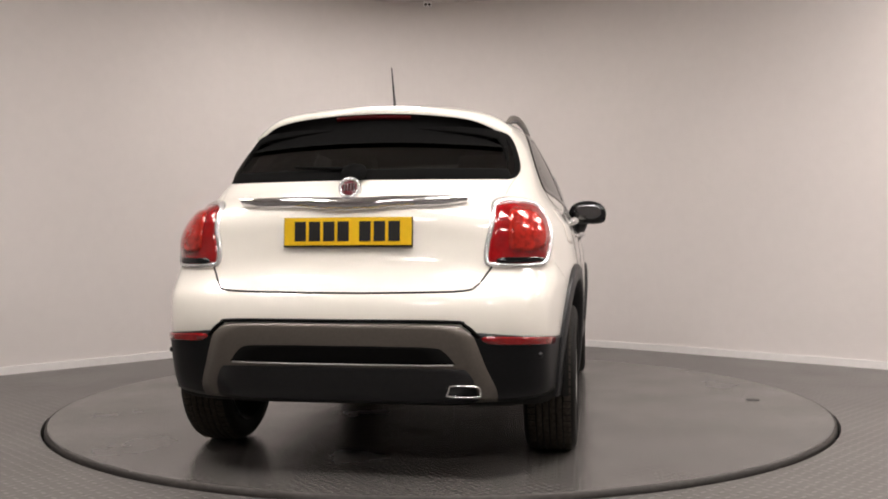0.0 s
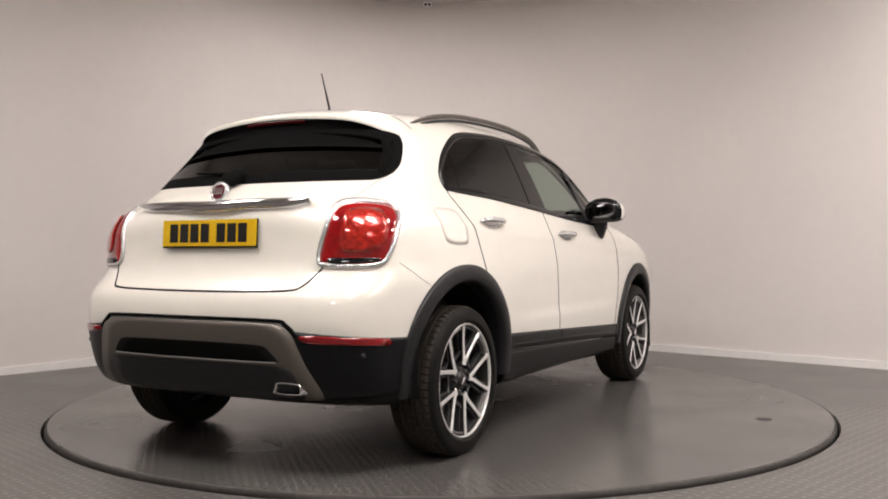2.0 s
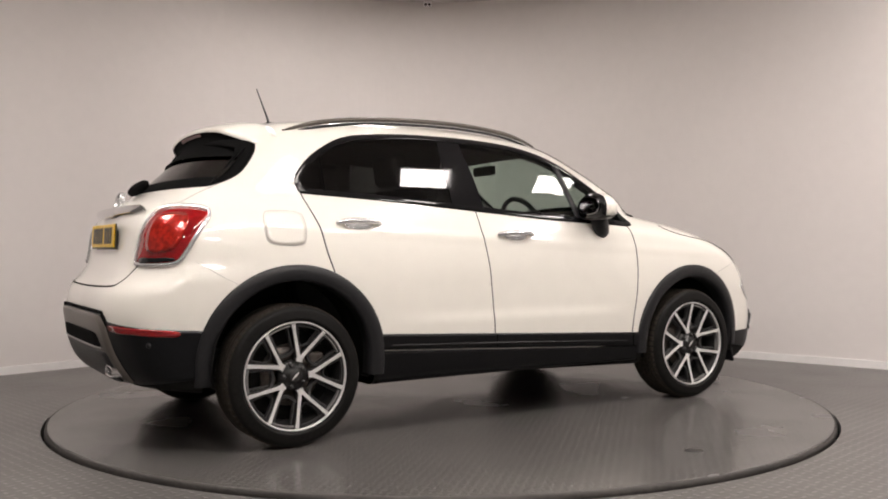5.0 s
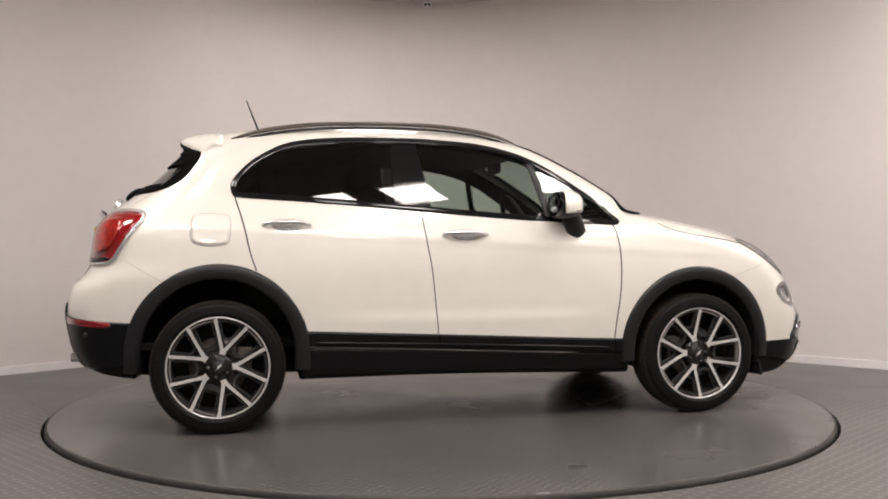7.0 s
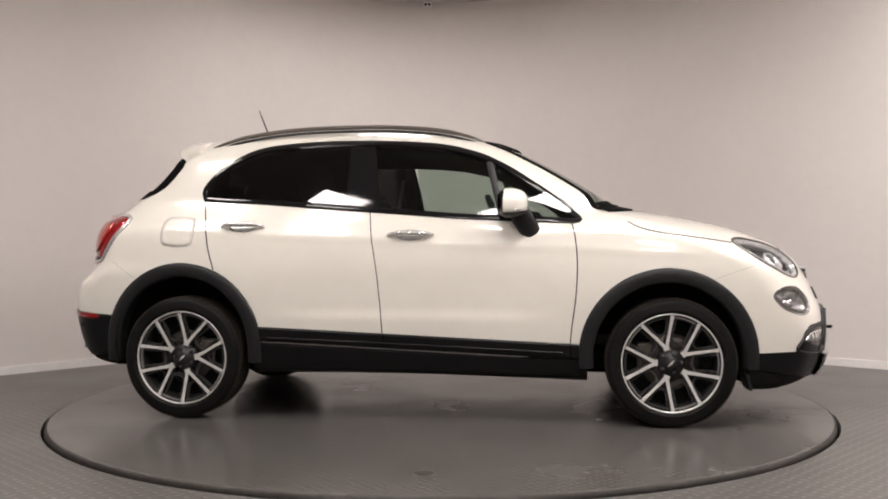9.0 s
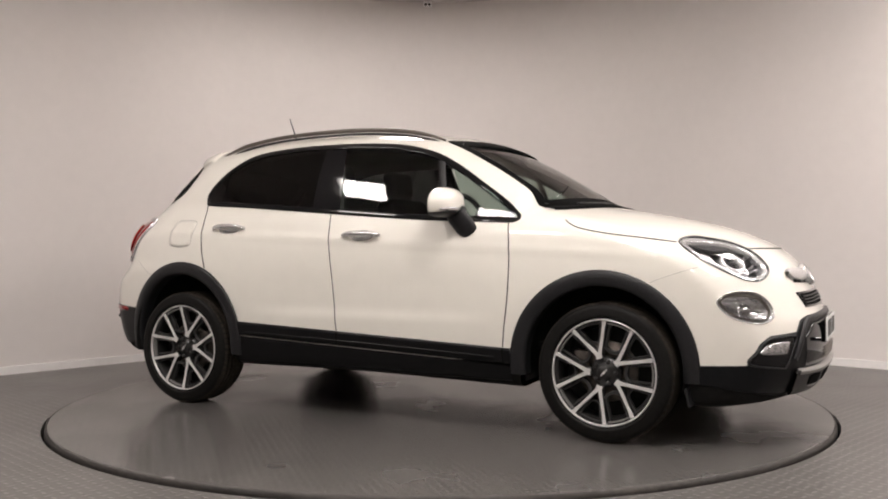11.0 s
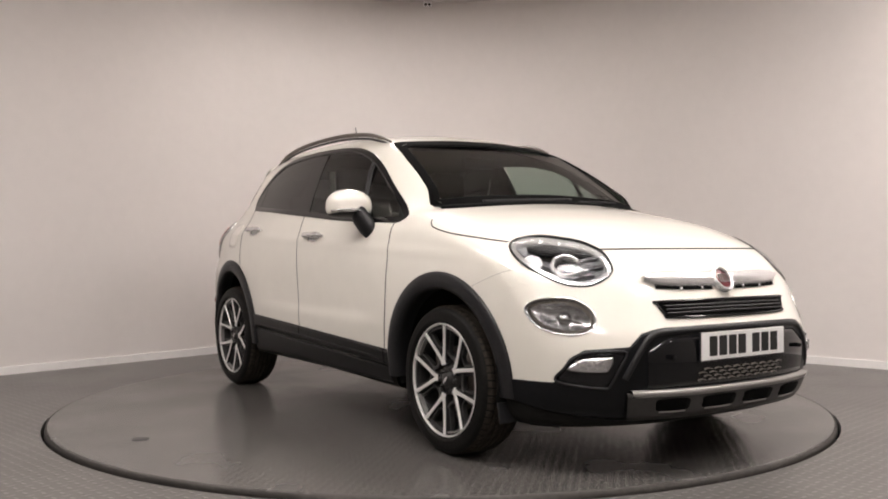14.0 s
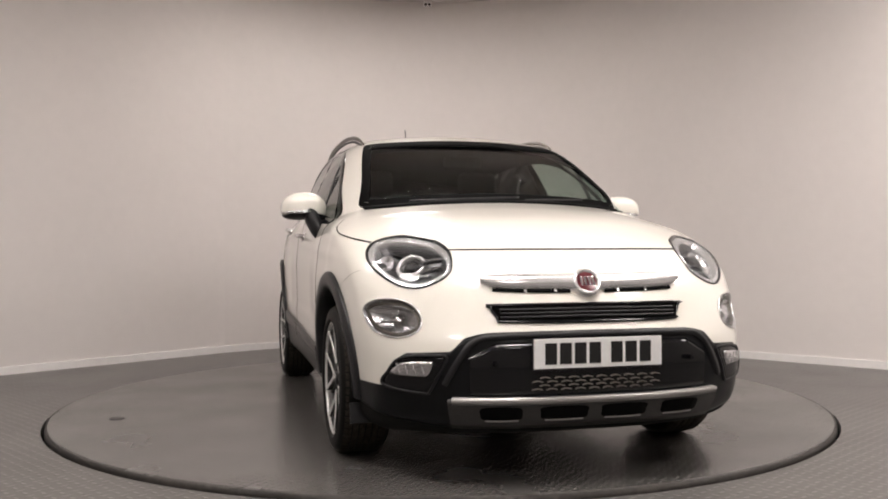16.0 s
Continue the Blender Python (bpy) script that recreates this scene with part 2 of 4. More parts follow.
def wall_sensor():
    base = tagged(new("wall_sensor"), "small pale box with two black lenses under the ceiling", "sensor")
    part("housing", box((.085, .05, .05), (0, 0, 0), .008), SKIRTING, base)
    for x in (-.018, .018):
        v, f = lathe([(0, -.012), (.010, -.010), (.013, 0), (.013, .01)], 20)
        mesh_part("lens", v + np.array([x, -.026, -.008]), f, GLOSS_BLACK, base, "round black lens")
    base.matrix_basis = pose(-.122, 3.475, 3.358, 0, 0, 0)

# ---- the car's skin: side profile, half width and rounded corners, all in the car's own space ----
def spline(points, count, closed=False):
    """Catmull-Rom curve through points, resampled evenly to count points."""
    p = np.asarray(points, float)
    n = len(p)
    if closed:
        q = np.vstack([p[-1], p, p[0], p[1]])
        spans = n
    else:
        q = np.vstack([2 * p[0] - p[1], p, 2 * p[-1] - p[-2]])
        spans = n - 1
    u = np.linspace(0, 1, 24, endpoint=False)[:, None]
    out = []
    for i in range(spans):
        a, b, c, d = q[i], q[i + 1], q[i + 2], q[i + 3]
        out.append(0.5 * (2 * b + (c - a) * u + (2 * a - 5 * b + 4 * c - d) * u ** 2 + (3 * b - a - 3 * c + d) * u ** 3))
    out.append(q[-2][None] if not closed else p[:1])
    o = np.vstack(out)
    s = np.concatenate([[0], np.cumsum(np.linalg.norm(np.diff(o, axis=0), axis=1))])
    w = np.linspace(0, s[-1], count, endpoint=not closed)
    return np.stack([np.interp(w, s, o[:, k]) for k in range(o.shape[1])], -1)


def inside(poly, x, z):
    poly = np.asarray(poly, float)
    hit = np.zeros(np.shape(x), bool)
    for (x0, z0), (x1, z1) in zip(poly, np.roll(poly, -1, 0)):
        cross = (z0 > z) != (z1 > z)
        with np.errstate(divide="ignore", invalid="ignore"):
            hit ^= cross & (x < (x1 - x0) * (z - z0) / (z1 - z0 + 1e-12) + x0)
    return hit


def ramp(a, b, v):
    t = np.clip((v - a) / (b - a), 0, 1)
    return t * t * (3 - 2 * t)


SIDE = [(1.90, .185), (2.04, .195), (2.135, .26), (2.175, .36), (2.185, .45), (2.175, .55), (2.14, .63), (2.11, .70), (2.075, .77), (2.025, .84),
        (1.96, .90), (1.86, .956), (1.66, 1.028), (1.40, 1.085), (1.15, 1.128), (1.05, 1.152), (.90, 1.249), (.70, 1.378), (.50, 1.482), (.35, 1.536), (.20, 1.567),
        (0, 1.59), (-.3, 1.605), (-.7, 1.605), (-1.0, 1.595), (-1.25, 1.565), (-1.40, 1.53), (-1.455, 1.485), (-1.60, 1.345), (-1.755, 1.20), (-1.85, 1.14),
        (-1.915, 1.06), (-1.93, .95), (-1.95, .85), (-1.99, .775), (-2.04, .72), (-2.06, .62), (-2.05, .52), (-2.025, .42), (-1.98, .335), (-1.87, .28),
        (-1.4, .25), (0, .25), (1.4, .22)]
STEP = 0.01
GX, GZ = np.arange(-2.5, 2.6, STEP), np.arange(-.1, 2.0, STEP)


def side_grid():
    line = spline(SIDE, 360, True)
    x, z = np.meshgrid(GX, GZ, indexing="ij")
    best = np.full(x.shape, 9.0)
    for a, b in zip(line, np.roll(line, -1, 0)):
        d = b - a
        t = np.clip(((x - a[0]) * d[0] + (z - a[1]) * d[1]) / (d @ d + 1e-12), 0, 1)
        best = np.minimum(best, np.hypot(x - a[0] - t * d[0], z - a[1] - t * d[1]))
    g = np.where(inside(line, x, z), -best, best)
    for _ in range(6):
        g[1:-1] = (g[:-2] + 2 * g[1:-1] + g[2:]) / 4
        g[:, 1:-1] = (g[:, :-2] + 2 * g[:, 1:-1] + g[:, 2:]) / 4
    return g


SIDE_GRID = side_grid()
WZ = [.15, .22, .30, .40, .50, .60, .70, .80, .90, .97, 1.04, 1.10, 1.17, 1.25, 1.35, 1.45, 1.55, 1.65]
WY = [.80, .845, .868, .880, .888, .894, .896, .893, .880, .866, .842, .818, .788, .757, .715, .668, .612, .55]
PX = [-2.2, -2.0, -1.8, -1.6, -1.3, -1.0, -.5, .9, 1.2, 1.4, 1.6, 1.8, 2.0, 2.2]
PY = [.74, .83, .90, .947, .988, 1, 1, 1, .995, .985, .962, .92, .85, .75]
WIDTH = spline(list(zip(WZ, WY)), 300)
PLAN = spline(list(zip(PX, PY)), 300)


def skin(x, y, z):
    """Below zero inside the car's skin, above zero outside; about metres."""
    y = np.abs(y)
    shelf = ramp(-1.3, -1.7, x) * ramp(.76, .86, z)
    xs = x + (.5 - .36 * ramp(1.06, 1.22, z) + .05 * ramp(1.2, 1.8, x)) * y ** 3 * ramp(0, .8, x) - (.5 + .02 * shelf + .35 * ramp(1.14, 1.28, z)) * y ** 5 * ramp(-.4, -1.2, x)
    zs = z + (.16 - .09 * ramp(.4, 1.1, x)) * y * y * ramp(.7, 1.0, z)
    u = np.clip((xs - GX[0]) / STEP, 0, len(GX) - 1.001)
    v = np.clip((zs - GZ[0]) / STEP, 0, len(GZ) - 1.001)
    i, j = u.astype(int), v.astype(int)
    u, v = u - i, v - j
    g = SIDE_GRID
    a = (g[i, j] * (1 - u) + g[i + 1, j] * u) * (1 - v) + (g[i, j + 1] * (1 - u) + g[i + 1, j + 1] * u) * v
    w = np.interp(z, WIDTH[:, 0], WIDTH[:, 1]) * np.interp(x, PLAN[:, 0], PLAN[:, 1])
    upper = ramp(.98, 1.2, z)
    w = w * (1 - .065 * upper * ramp(-.5, -1.35, x)) * (1 - .05 * upper * ramp(.2, 1.0, x))
    w = w * (1 - .015 * shelf)
    w = w - .009 * ramp(-.85, -.5, x) * ramp(.8, .45, x) * ramp(.535, .60, z) * ramp(.92, .70, z)
    # the shoulder crease that runs below the door handles
    w = w + .0045 * np.exp(-((z - .947 + .05 * x) / .020) ** 2) * ramp(-1.75, -1.3, x) * ramp(1.7, 1.2, x)
    b = (y - w) * .95
    k = .05 + .07 * ramp(.9, 1.2, z)
    h = np.maximum(k - np.abs(a - b), 0) / k
    return np.maximum(a, b) + h * h * k / 4


def cast(origin, way, far=3.0, outward=False):
    """First crossing of the skin along rays; outward starts from within."""
    origin, way = np.broadcast_arrays(np.asarray(origin, float), np.asarray(way, float))
    lo = np.zeros(len(origin))
    hi = np.full(len(origin), far)
    found = np.zeros(len(origin), bool)
    steps = np.linspace(0, far, int(far / .03))
    for s in steps:
        p = origin + way * s
        f = skin(p[:, 0], p[:, 1], p[:, 2])
        f = f if outward else -f
        new_hit = (f > 0) & ~found
        hi[new_hit] = s
        found |= new_hit
        lo[~found] = s
    for _ in range(22):
        mid = (lo + hi) / 2
        p = origin + way * mid[:, None]
        f = skin(p[:, 0], p[:, 1], p[:, 2])
        f = f if outward else -f
        lo, hi = np.where(f > 0, lo, mid), np.where(f > 0, mid, hi)
    return origin + way * ((lo + hi) / 2)[:, None]


def normals(p, e=.006):
    g = np.stack([skin(p[:, 0] + d[0], p[:, 1] + d[1], p[:, 2] + d[2]) - skin(p[:, 0] - d[0], p[:, 1] - d[1], p[:, 2] - d[2]) for d in np.eye(3) * e], -1)
    return g / (np.linalg.norm(g, axis=1, keepdims=True) + 1e-9)


# ---- laying outlines on the skin ----
def on_side(a, b, off=0.):
    """(x, z) on the car's right side."""
    a, b = np.broadcast_arrays(np.asarray(a, float), np.asarray(b, float))
    p = cast(np.stack([a, np.full(len(a), -1.1), b], -1), (0, 1, 0), 1.2)
    return p + normals(p) * np.asarray(off)[..., None] if np.ndim(off) else p + normals(p) * off


def on_front(a, b, off=0.):
    p = cast(np.stack([np.full(len(a), 2.4), np.asarray(a, float), np.asarray(b, float)], -1), (-1, 0, 0), 3.)
    return p + normals(p) * off


def on_rear(a, b, off=0.):
    p = cast(np.stack([np.full(len(a), -2.4), np.asarray(a, float), np.asarray(b, float)], -1), (1, 0, 0), 3.)
    return p + normals(p) * off


ARM = .9


def wrapped(end):
    """(arc, z) round the front (end 1) or rear (end -1); arc is the angle towards the right side times ARM."""
    def lay(a, b, off=0.):
        w = np.asarray(a, float) / ARM
        way = np.stack([end * np.cos(w), -np.sin(w), np.zeros(len(w))], -1)
        p = cast(np.stack([np.full(len(w), end * 1.3), np.zeros(len(w)), np.asarray(b, float)], -1), way, 1.6, outward=True)
        return p + normals(p) * off
    return lay


on_nose, on_tail = wrapped(1), wrapped(-1)


def arcs(points):
    return [(radians(a) * ARM, z) for a, z in points]


def inset(outline, d):
    o = np.asarray(outline, float)
    t = np.roll(o, -1, 0) - np.roll(o, 1, 0)
    t /= np.linalg.norm(t, axis=1, keepdims=True) + 1e-9
    n = np.stack([-t[:, 1], t[:, 0]], -1)
    area = np.sum(o[:, 0] * np.roll(o[:, 1], -1) - np.roll(o[:, 0], -1) * o[:, 1])
    return o + n * d * (1 if area > 0 else -1)


def patch(outline, lay, off=.004, rings=7, skirt=.006, dome=0., dip=0.):
    """A pane that fills an outline on the skin, with a turned-in edge."""
    o = np.asarray(outline, float)
    c = o.mean(0)
    rows = []
    for k in range(1, rings + 1):
        q = c + (o - c) * k / rings
        rows.append(lay(q[:, 0], q[:, 1], off + (dome - dip) * (1 - (k / rings) ** 2)))
    if skirt:
        rows.append(lay(o[:, 0], o[:, 1], off - skirt))
    mid = lay(c[None, 0], c[None, 1], off + dome - dip)
    n = len(o)
    v = np.vstack([mid] + rows)
    f = [(0, 1 + (j + 1) % n, 1 + j) for j in range(n)]
    f += [tuple(1 + np.array(q)) for q in grid_faces(len(rows), n, True)]
    return v, f


def band(outer, inner, lay, off=.005, sink=.004, crest=0.):
    """A closed strip between two outlines of equal count, standing proud of the skin."""
    o, i = np.asarray(outer, float), np.asarray(inner, float)
    rows = [lay(o[:, 0], o[:, 1], -sink)]
    for w, h in ((0, off * .6), (.15, off), (.5, off + crest), (.85, off), (1, off * .6)):
        q = o * (1 - w) + i * w
        rows.append(lay(q[:, 0], q[:, 1], h))
    rows.append(lay(i[:, 0], i[:, 1], -sink))
    return np.vstack(rows), grid_faces(len(rows), len(o), True)


def line(points, width, lay, off=.0015, count=60, smooth=True):
    """A narrow open strip along a curve on the skin."""
    p = spline(points, count) if smooth else np.asarray(points, float)
    t = np.gradient(p, axis=0)
    t /= np.linalg.norm(t, axis=1, keepdims=True) + 1e-9
    n = np.stack([-t[:, 1], t[:, 0]], -1) * width / 2
    rows = [lay((p + n)[:, 0], (p + n)[:, 1], -.002), lay((p + n)[:, 0], (p + n)[:, 1], off), lay((p - n)[:, 0], (p - n)[:, 1], off), lay((p - n)[:, 0], (p - n)[:, 1], -.002)]
    return np.vstack(rows), grid_faces(4, len(p))


def sheet(a, low, high, lay, off=.008, rows=16, skirt=.02):
    """A strip over stations a, from the heights low to high, with turned-in upper and lower edges."""
    a, low, high = (np.asarray(q, float) for q in np.broadcast_arrays(a, low, high))
    out = [lay(a, low, off - skirt)]
    for k in range(rows + 1):
        out.append(lay(a, low + (high - low) * k / rows, off))
    out.append(lay(a, high, off - skirt))
    return np.vstack(out), grid_faces(rows + 3, len(a))


def both(name, made, mat, parent, label="", smooth=True):
    """The part on the right side and its mirror image on the left."""
    v, f = made
    one = mesh_part(name, v, f, mat, parent, label, smooth)
    two = mesh_part(name, np.asarray(v) * (1, -1, 1), [q[::-1] for q in f], mat, parent, label, smooth)
    return one, two


# ---- outlines of the car: (x, z) on its sides, (angle, z) round its ends, (y, z) on glass ----
DLO = spline([(-1.222, 1.243), (-1.212, 1.185), (-1.18, 1.172), (-.85, 1.150), (-.55, 1.126), (-.19, 1.097), (.24, 1.063), (.70, 1.040), (.82, 1.038), (.846, 1.060), (.815, 1.092), (.752, 1.150),
              (.612, 1.247), (.463, 1.344), (.312, 1.418), (.122, 1.469), (-.067, 1.490), (-.28, 1.500), (-.55, 1.500), (-.80, 1.485), (-.95, 1.456), (-1.07, 1.396), (-1.158, 1.328)], 200, True)
SCREEN_HALF = [(0, 1.146), (-.20, 1.142), (-.40, 1.131), (-.56, 1.120), (-.672, 1.110), (-.69, 1.118), (-.683, 1.16), (-.651, 1.262), (-.622, 1.36), (-.590, 1.440), (-.566, 1.479), (-.53, 1.495), (-.40, 1.505), (-.20, 1.514)]
SCREEN = spline(SCREEN_HALF + [(0, 1.517)] + [(-y, z) for y, z in SCREEN_HALF[:0:-1]], 160, True)
REAR_HALF = [(0, 1.192), (-.30, 1.192), (-.56, 1.194), (-.628, 1.202), (-.650, 1.245), (-.634, 1.325), (-.600, 1.400), (-.54, 1.442), (-.30, 1.475)]
REAR_GLASS = spline(REAR_HALF + [(0, 1.49)] + [(-y, z) for y, z in REAR_HALF[:0:-1]], 140, True)
HEADLAMP = spline(arcs([(67.3, .916), (67.0, .948), (61.5, .962), (54.5, .954), (46.5, .935), (40.5, .898), (37.9, .850), (37.7, .808), (40.2, .775), (44.4, .752), (49.5, .757), (55.5, .793), (62, .848)]), 96, True)
MAIN_LAMP = spline(arcs([(58.8, .655), (57.6, .690), (53.6, .708), (48.2, .704), (44.6, .676), (42.8, .636), (43.2, .596), (46.2, .573), (50.0, .572), (55.4, .598)]), 80, True)
MAIN_LAMP = MAIN_LAMP.mean(0) + (MAIN_LAMP - MAIN_LAMP.mean(0)) * 1.07
TAIL_LAMP = spline(arcs([(41.6, .850), (42.4, .930), (45.2, 1.045), (48.6, 1.094), (55, 1.106), (63.5, 1.096), (65.6, 1.058), (63.4, .990), (60, .893), (57.2, .843), (50.5, .832), (43.6, .836)]), 96, True)
WHEEL_X, WHEEL_Z = 1.285, .328
ARCH = {1: (1.270, .360), -1: (-1.284, .390)}


def bezel_arch(end, radius, foot):
    """Outline of a wheel arch from its front foot over the top to its rear foot."""
    cx, cz = ARCH[end]
    w = np.linspace(0, np.pi, 60)
    p = np.stack([cx + radius * np.cos(w), cz + radius * np.sin(w)], -1)
    legs = np.linspace(cz - .01, foot, 8)
    return np.vstack([np.stack([np.full(8, cx + radius), legs], -1)[::-1], p, np.stack([np.full(8, cx - radius), legs], -1)])


def car_body(car):
    columns = 320
    phi = np.linspace(0, 2 * np.pi, columns, endpoint=False)
    rows = [(-1.3, -a) for a in np.radians(np.linspace(89.95, 1, 84))] + [(x, 0.) for x in np.linspace(-1.3, 1.3, 170)] + [(1.3, a) for a in np.radians(np.linspace(1, 89.95, 84))]
    origin = np.array([(x, 0, .62) for x, _ in rows for _ in phi])
    way = np.array([(math.sin(a), math.cos(a) * math.cos(q), math.cos(a) * math.sin(q)) for _, a in rows for q in phi])
    v = cast(origin, way, 2.0, outward=True)
    f = np.array(grid_faces(len(rows), columns, True))
    c = v[f].mean(1)
    n = normals(c)
    x, y, z = c.T
    side = (np.abs(n[:, 1]) > .35) & (np.abs(y) > .5)
    cut = side & inside(inset(DLO, .013), x, z) & (z > 1.0)
    cut |= (n[:, 0] > .15) & (x > .1) & (z > 1.1) & inside(inset(SCREEN, .014), y, z)
    cut |= (n[:, 0] < -.15) & (x < -1.2) & (z > 1.1) & inside(inset(REAR_GLASS, .03), y, z)
    for end in (1, -1):
        cx, cz = ARCH[end]
        cut |= (np.abs(y) > .52) & (np.abs(x - cx) < .405) & ((np.hypot(x - cx, z - cz) < .405) | (z < cz))
    arc = np.arctan2(np.abs(y), np.abs(x) - 1.3) * ARM
    for lamp in (HEADLAMP, MAIN_LAMP):
        cut |= (x > 1.4) & inside(inset(lamp, .006), arc, z)
    # vertices on the rim of an opening move onto its outline
    rim = np.intersect1d(np.unique(f[cut]), np.unique(f[~cut]))
    nv = normals(v[rim])
    for outline, axes, lay, mask in ((inset(DLO, .013), (0, 2), None, (np.abs(v[rim, 1]) > .5) & (v[rim, 2] > 1.0) & (np.abs(nv[:, 1]) > .35)),
                                     (inset(SCREEN, .014), (1, 2), on_front, (v[rim, 0] > .1) & (v[rim, 2] > 1.08) & (nv[:, 0] > .1)),
                                     (inset(REAR_GLASS, .03), (1, 2), on_rear, (v[rim, 0] < -1.2) & (v[rim, 2] > 1.1) & (nv[:, 0] < -.1))):
        fine = straight(outline, 1500)
        p = v[rim][:, axes]
        d = np.linalg.norm(p[:, None] - fine[None], axis=2)
        ok = mask & (d.min(1) < .03)
        q, k = fine[d.argmin(1)][ok], rim[ok]
        if lay is None:
            moved = on_side(q[:, 0], q[:, 1])
            moved[:, 1] *= -np.sign(v[k, 1])
            v[k] = moved
        else:
            v[k] = lay(q[:, 0], q[:, 1])
    for lamp in (HEADLAMP, MAIN_LAMP):
        fine = straight(inset(lamp, .004), 900)
        p = np.stack([np.arctan2(np.abs(v[rim, 1]), v[rim, 0] - 1.3) * ARM, v[rim, 2]], -1)
        d = np.linalg.norm(p[:, None] - fine[None], axis=2)
        ok = (v[rim, 0] > 1.4) & (d.min(1) < .03)
        q, k = fine[d.argmin(1)][ok], rim[ok]
        moved = on_nose(q[:, 0], q[:, 1])
        moved[:, 1] *= -np.sign(v[k, 1])
        v[k] = moved
    # panels, split along the shut lines
    name = np.full(len(f), "body_shell", dtype=object)
    front_door = inside([(-.27, 1.2), (-.243, .95), (-.205, .7), (-.186, .2), (.78, .2), (.79, .5), (.815, .75), (.81, .9), (.78, 1.2)], x, z) & (np.abs(y) > .6) & (z < 1.12)
    rear_door = inside([(-1.20, 1.2), (-1.16, 1.03), (-1.10, .80), (-.95, .72), (-.84, .5), (-.84, .2), (-.186, .2), (-.205, .7), (-.243, .95), (-.27, 1.2)], x, z) & (np.abs(y) > .6) & (z < 1.18)
    bonnet = (x > .95) & (z > np.interp(x, [.95, 1.13, 1.25, 1.6, 1.95], [1.10, 1.012, .98, .936, .902])) & (z < np.where(x < 1.1, 1.14, 2))
    front_bumper = (x > 1.3) & (z < .80) & ~bonnet & (z < np.interp(x, [1.5, 1.9, 2.2], [.70, .80, .80]))
    rear_bumper = (x < -1.3) & (z < np.interp(np.abs(y), [0, .46, .56, .8], [.735, .742, .825, .80]))
    tailgate = (x < -1.3) & ~rear_bumper & (np.abs(y) < np.interp(z, [.74, .83, 1.1, 1.2, 1.5], [.47, .565, .60, .63, .6])) & (n[:, 0] < -.1)
    roof = (z > 1.46) & (n[:, 2] > .55)
    for key, mask in (("roof", roof), ("front_bumper", front_bumper), ("rear_bumper", rear_bumper), ("bonnet", bonnet), ("tailgate", tailgate)):
        name[mask] = key
    for key, mask in (("front_door", front_door), ("rear_door", rear_door)):
        name[mask & (y < 0)] = key + " right"
        name[mask & (y > 0)] = key + " left"
    name[((n[:, 2] < -.65) & (z < .45)) | (z < .36)] = "underbody"
    for key in sorted(set(name)):
        g = f[(name == key) & ~cut]
        used, index = np.unique(g, return_inverse=True)
        g = index.reshape(g.shape)
        tag = np.arange(len(used))
        for _ in range(400):
            low = tag[g].min(1)
            before = tag.copy()
            for k in range(4):
                np.minimum.at(tag, g[:, k], low)
            tag = tag[tag]
            if (tag == before).all():
                break
        for root in np.unique(tag[g[:, 0]]):
            h = g[tag[g[:, 0]] == root]
            if len(h) < 12:
                continue
            keep, order = np.unique(h, return_inverse=True)
            nm = key.split()[0]
            if nm == "body_shell":
                x0, z0 = v[used][keep][:, 0].mean(), v[used][keep][:, 2].mean()
                nm = "body_shell" if len(h) > 9000 else "front_wing" if x0 > .5 else "rear_quarter_panel" if x0 < -.7 else "side_panel"
            mesh_part(nm, v[used][keep], order.reshape(h.shape), UNDER if key == "underbody" else WHITE, car)
    # an inner lining gives the pillars and doors their depth
    w = v - normals(v) * .045
    keep = ~cut & (z > .40) & (name != "underbody") & (x > -1.95) & (x < 1.12)
    g = f[keep]
    used, index = np.unique(g, return_inverse=True)
    mesh_part("cabin_lining", w[used], index.reshape(g.shape)[:, ::-1], CABIN, car, "dark cabin lining")


def straight(points, count):
    """Even points along a closed polygon."""
    p = np.asarray(points, float)
    q = np.vstack([p, p[:1]])
    s = np.concatenate([[0], np.cumsum(np.linalg.norm(np.diff(q, axis=0), axis=1))])
    w = np.linspace(0, s[-1], count, endpoint=False)
    return np.stack([np.interp(w, s, q[:, k]) for k in range(2)], -1)


def smooth_lay(lay, outline, axis):
    """A gently curved sheet of glass through the skin near an outline: depth is a cubic of the two other coordinates."""
    o = np.asarray(outline, float)
    c = o.mean(0)
    q = np.vstack([c + (o - c) * k for k in (.98, .75, .5, .25)])
    p = lay(q[:, 0], q[:, 1], 0.)
    d = p[:, axis]
    size = np.abs(o - c).max(0)

    def terms(a, b):
        u, v = (np.asarray(a) - c[0]) / size[0], (np.asarray(b) - c[1]) / size[1]
        return np.stack([u ** i * v ** j for i in range(4) for j in range(3) if i + j < 3], -1)
    w = np.linalg.lstsq(terms(q[:, 0], q[:, 1]), d, rcond=None)[0]
    sign = 1. if d.mean() > 0 else -1.

    def put(a, b, off=0.):
        d = terms(a, b) @ w + sign * np.asarray(off)
        return np.stack([d, a, b], -1) if axis == 0 else np.stack([a, d, b], -1)
    return put


flat_side = smooth_lay(on_side, DLO, 1)


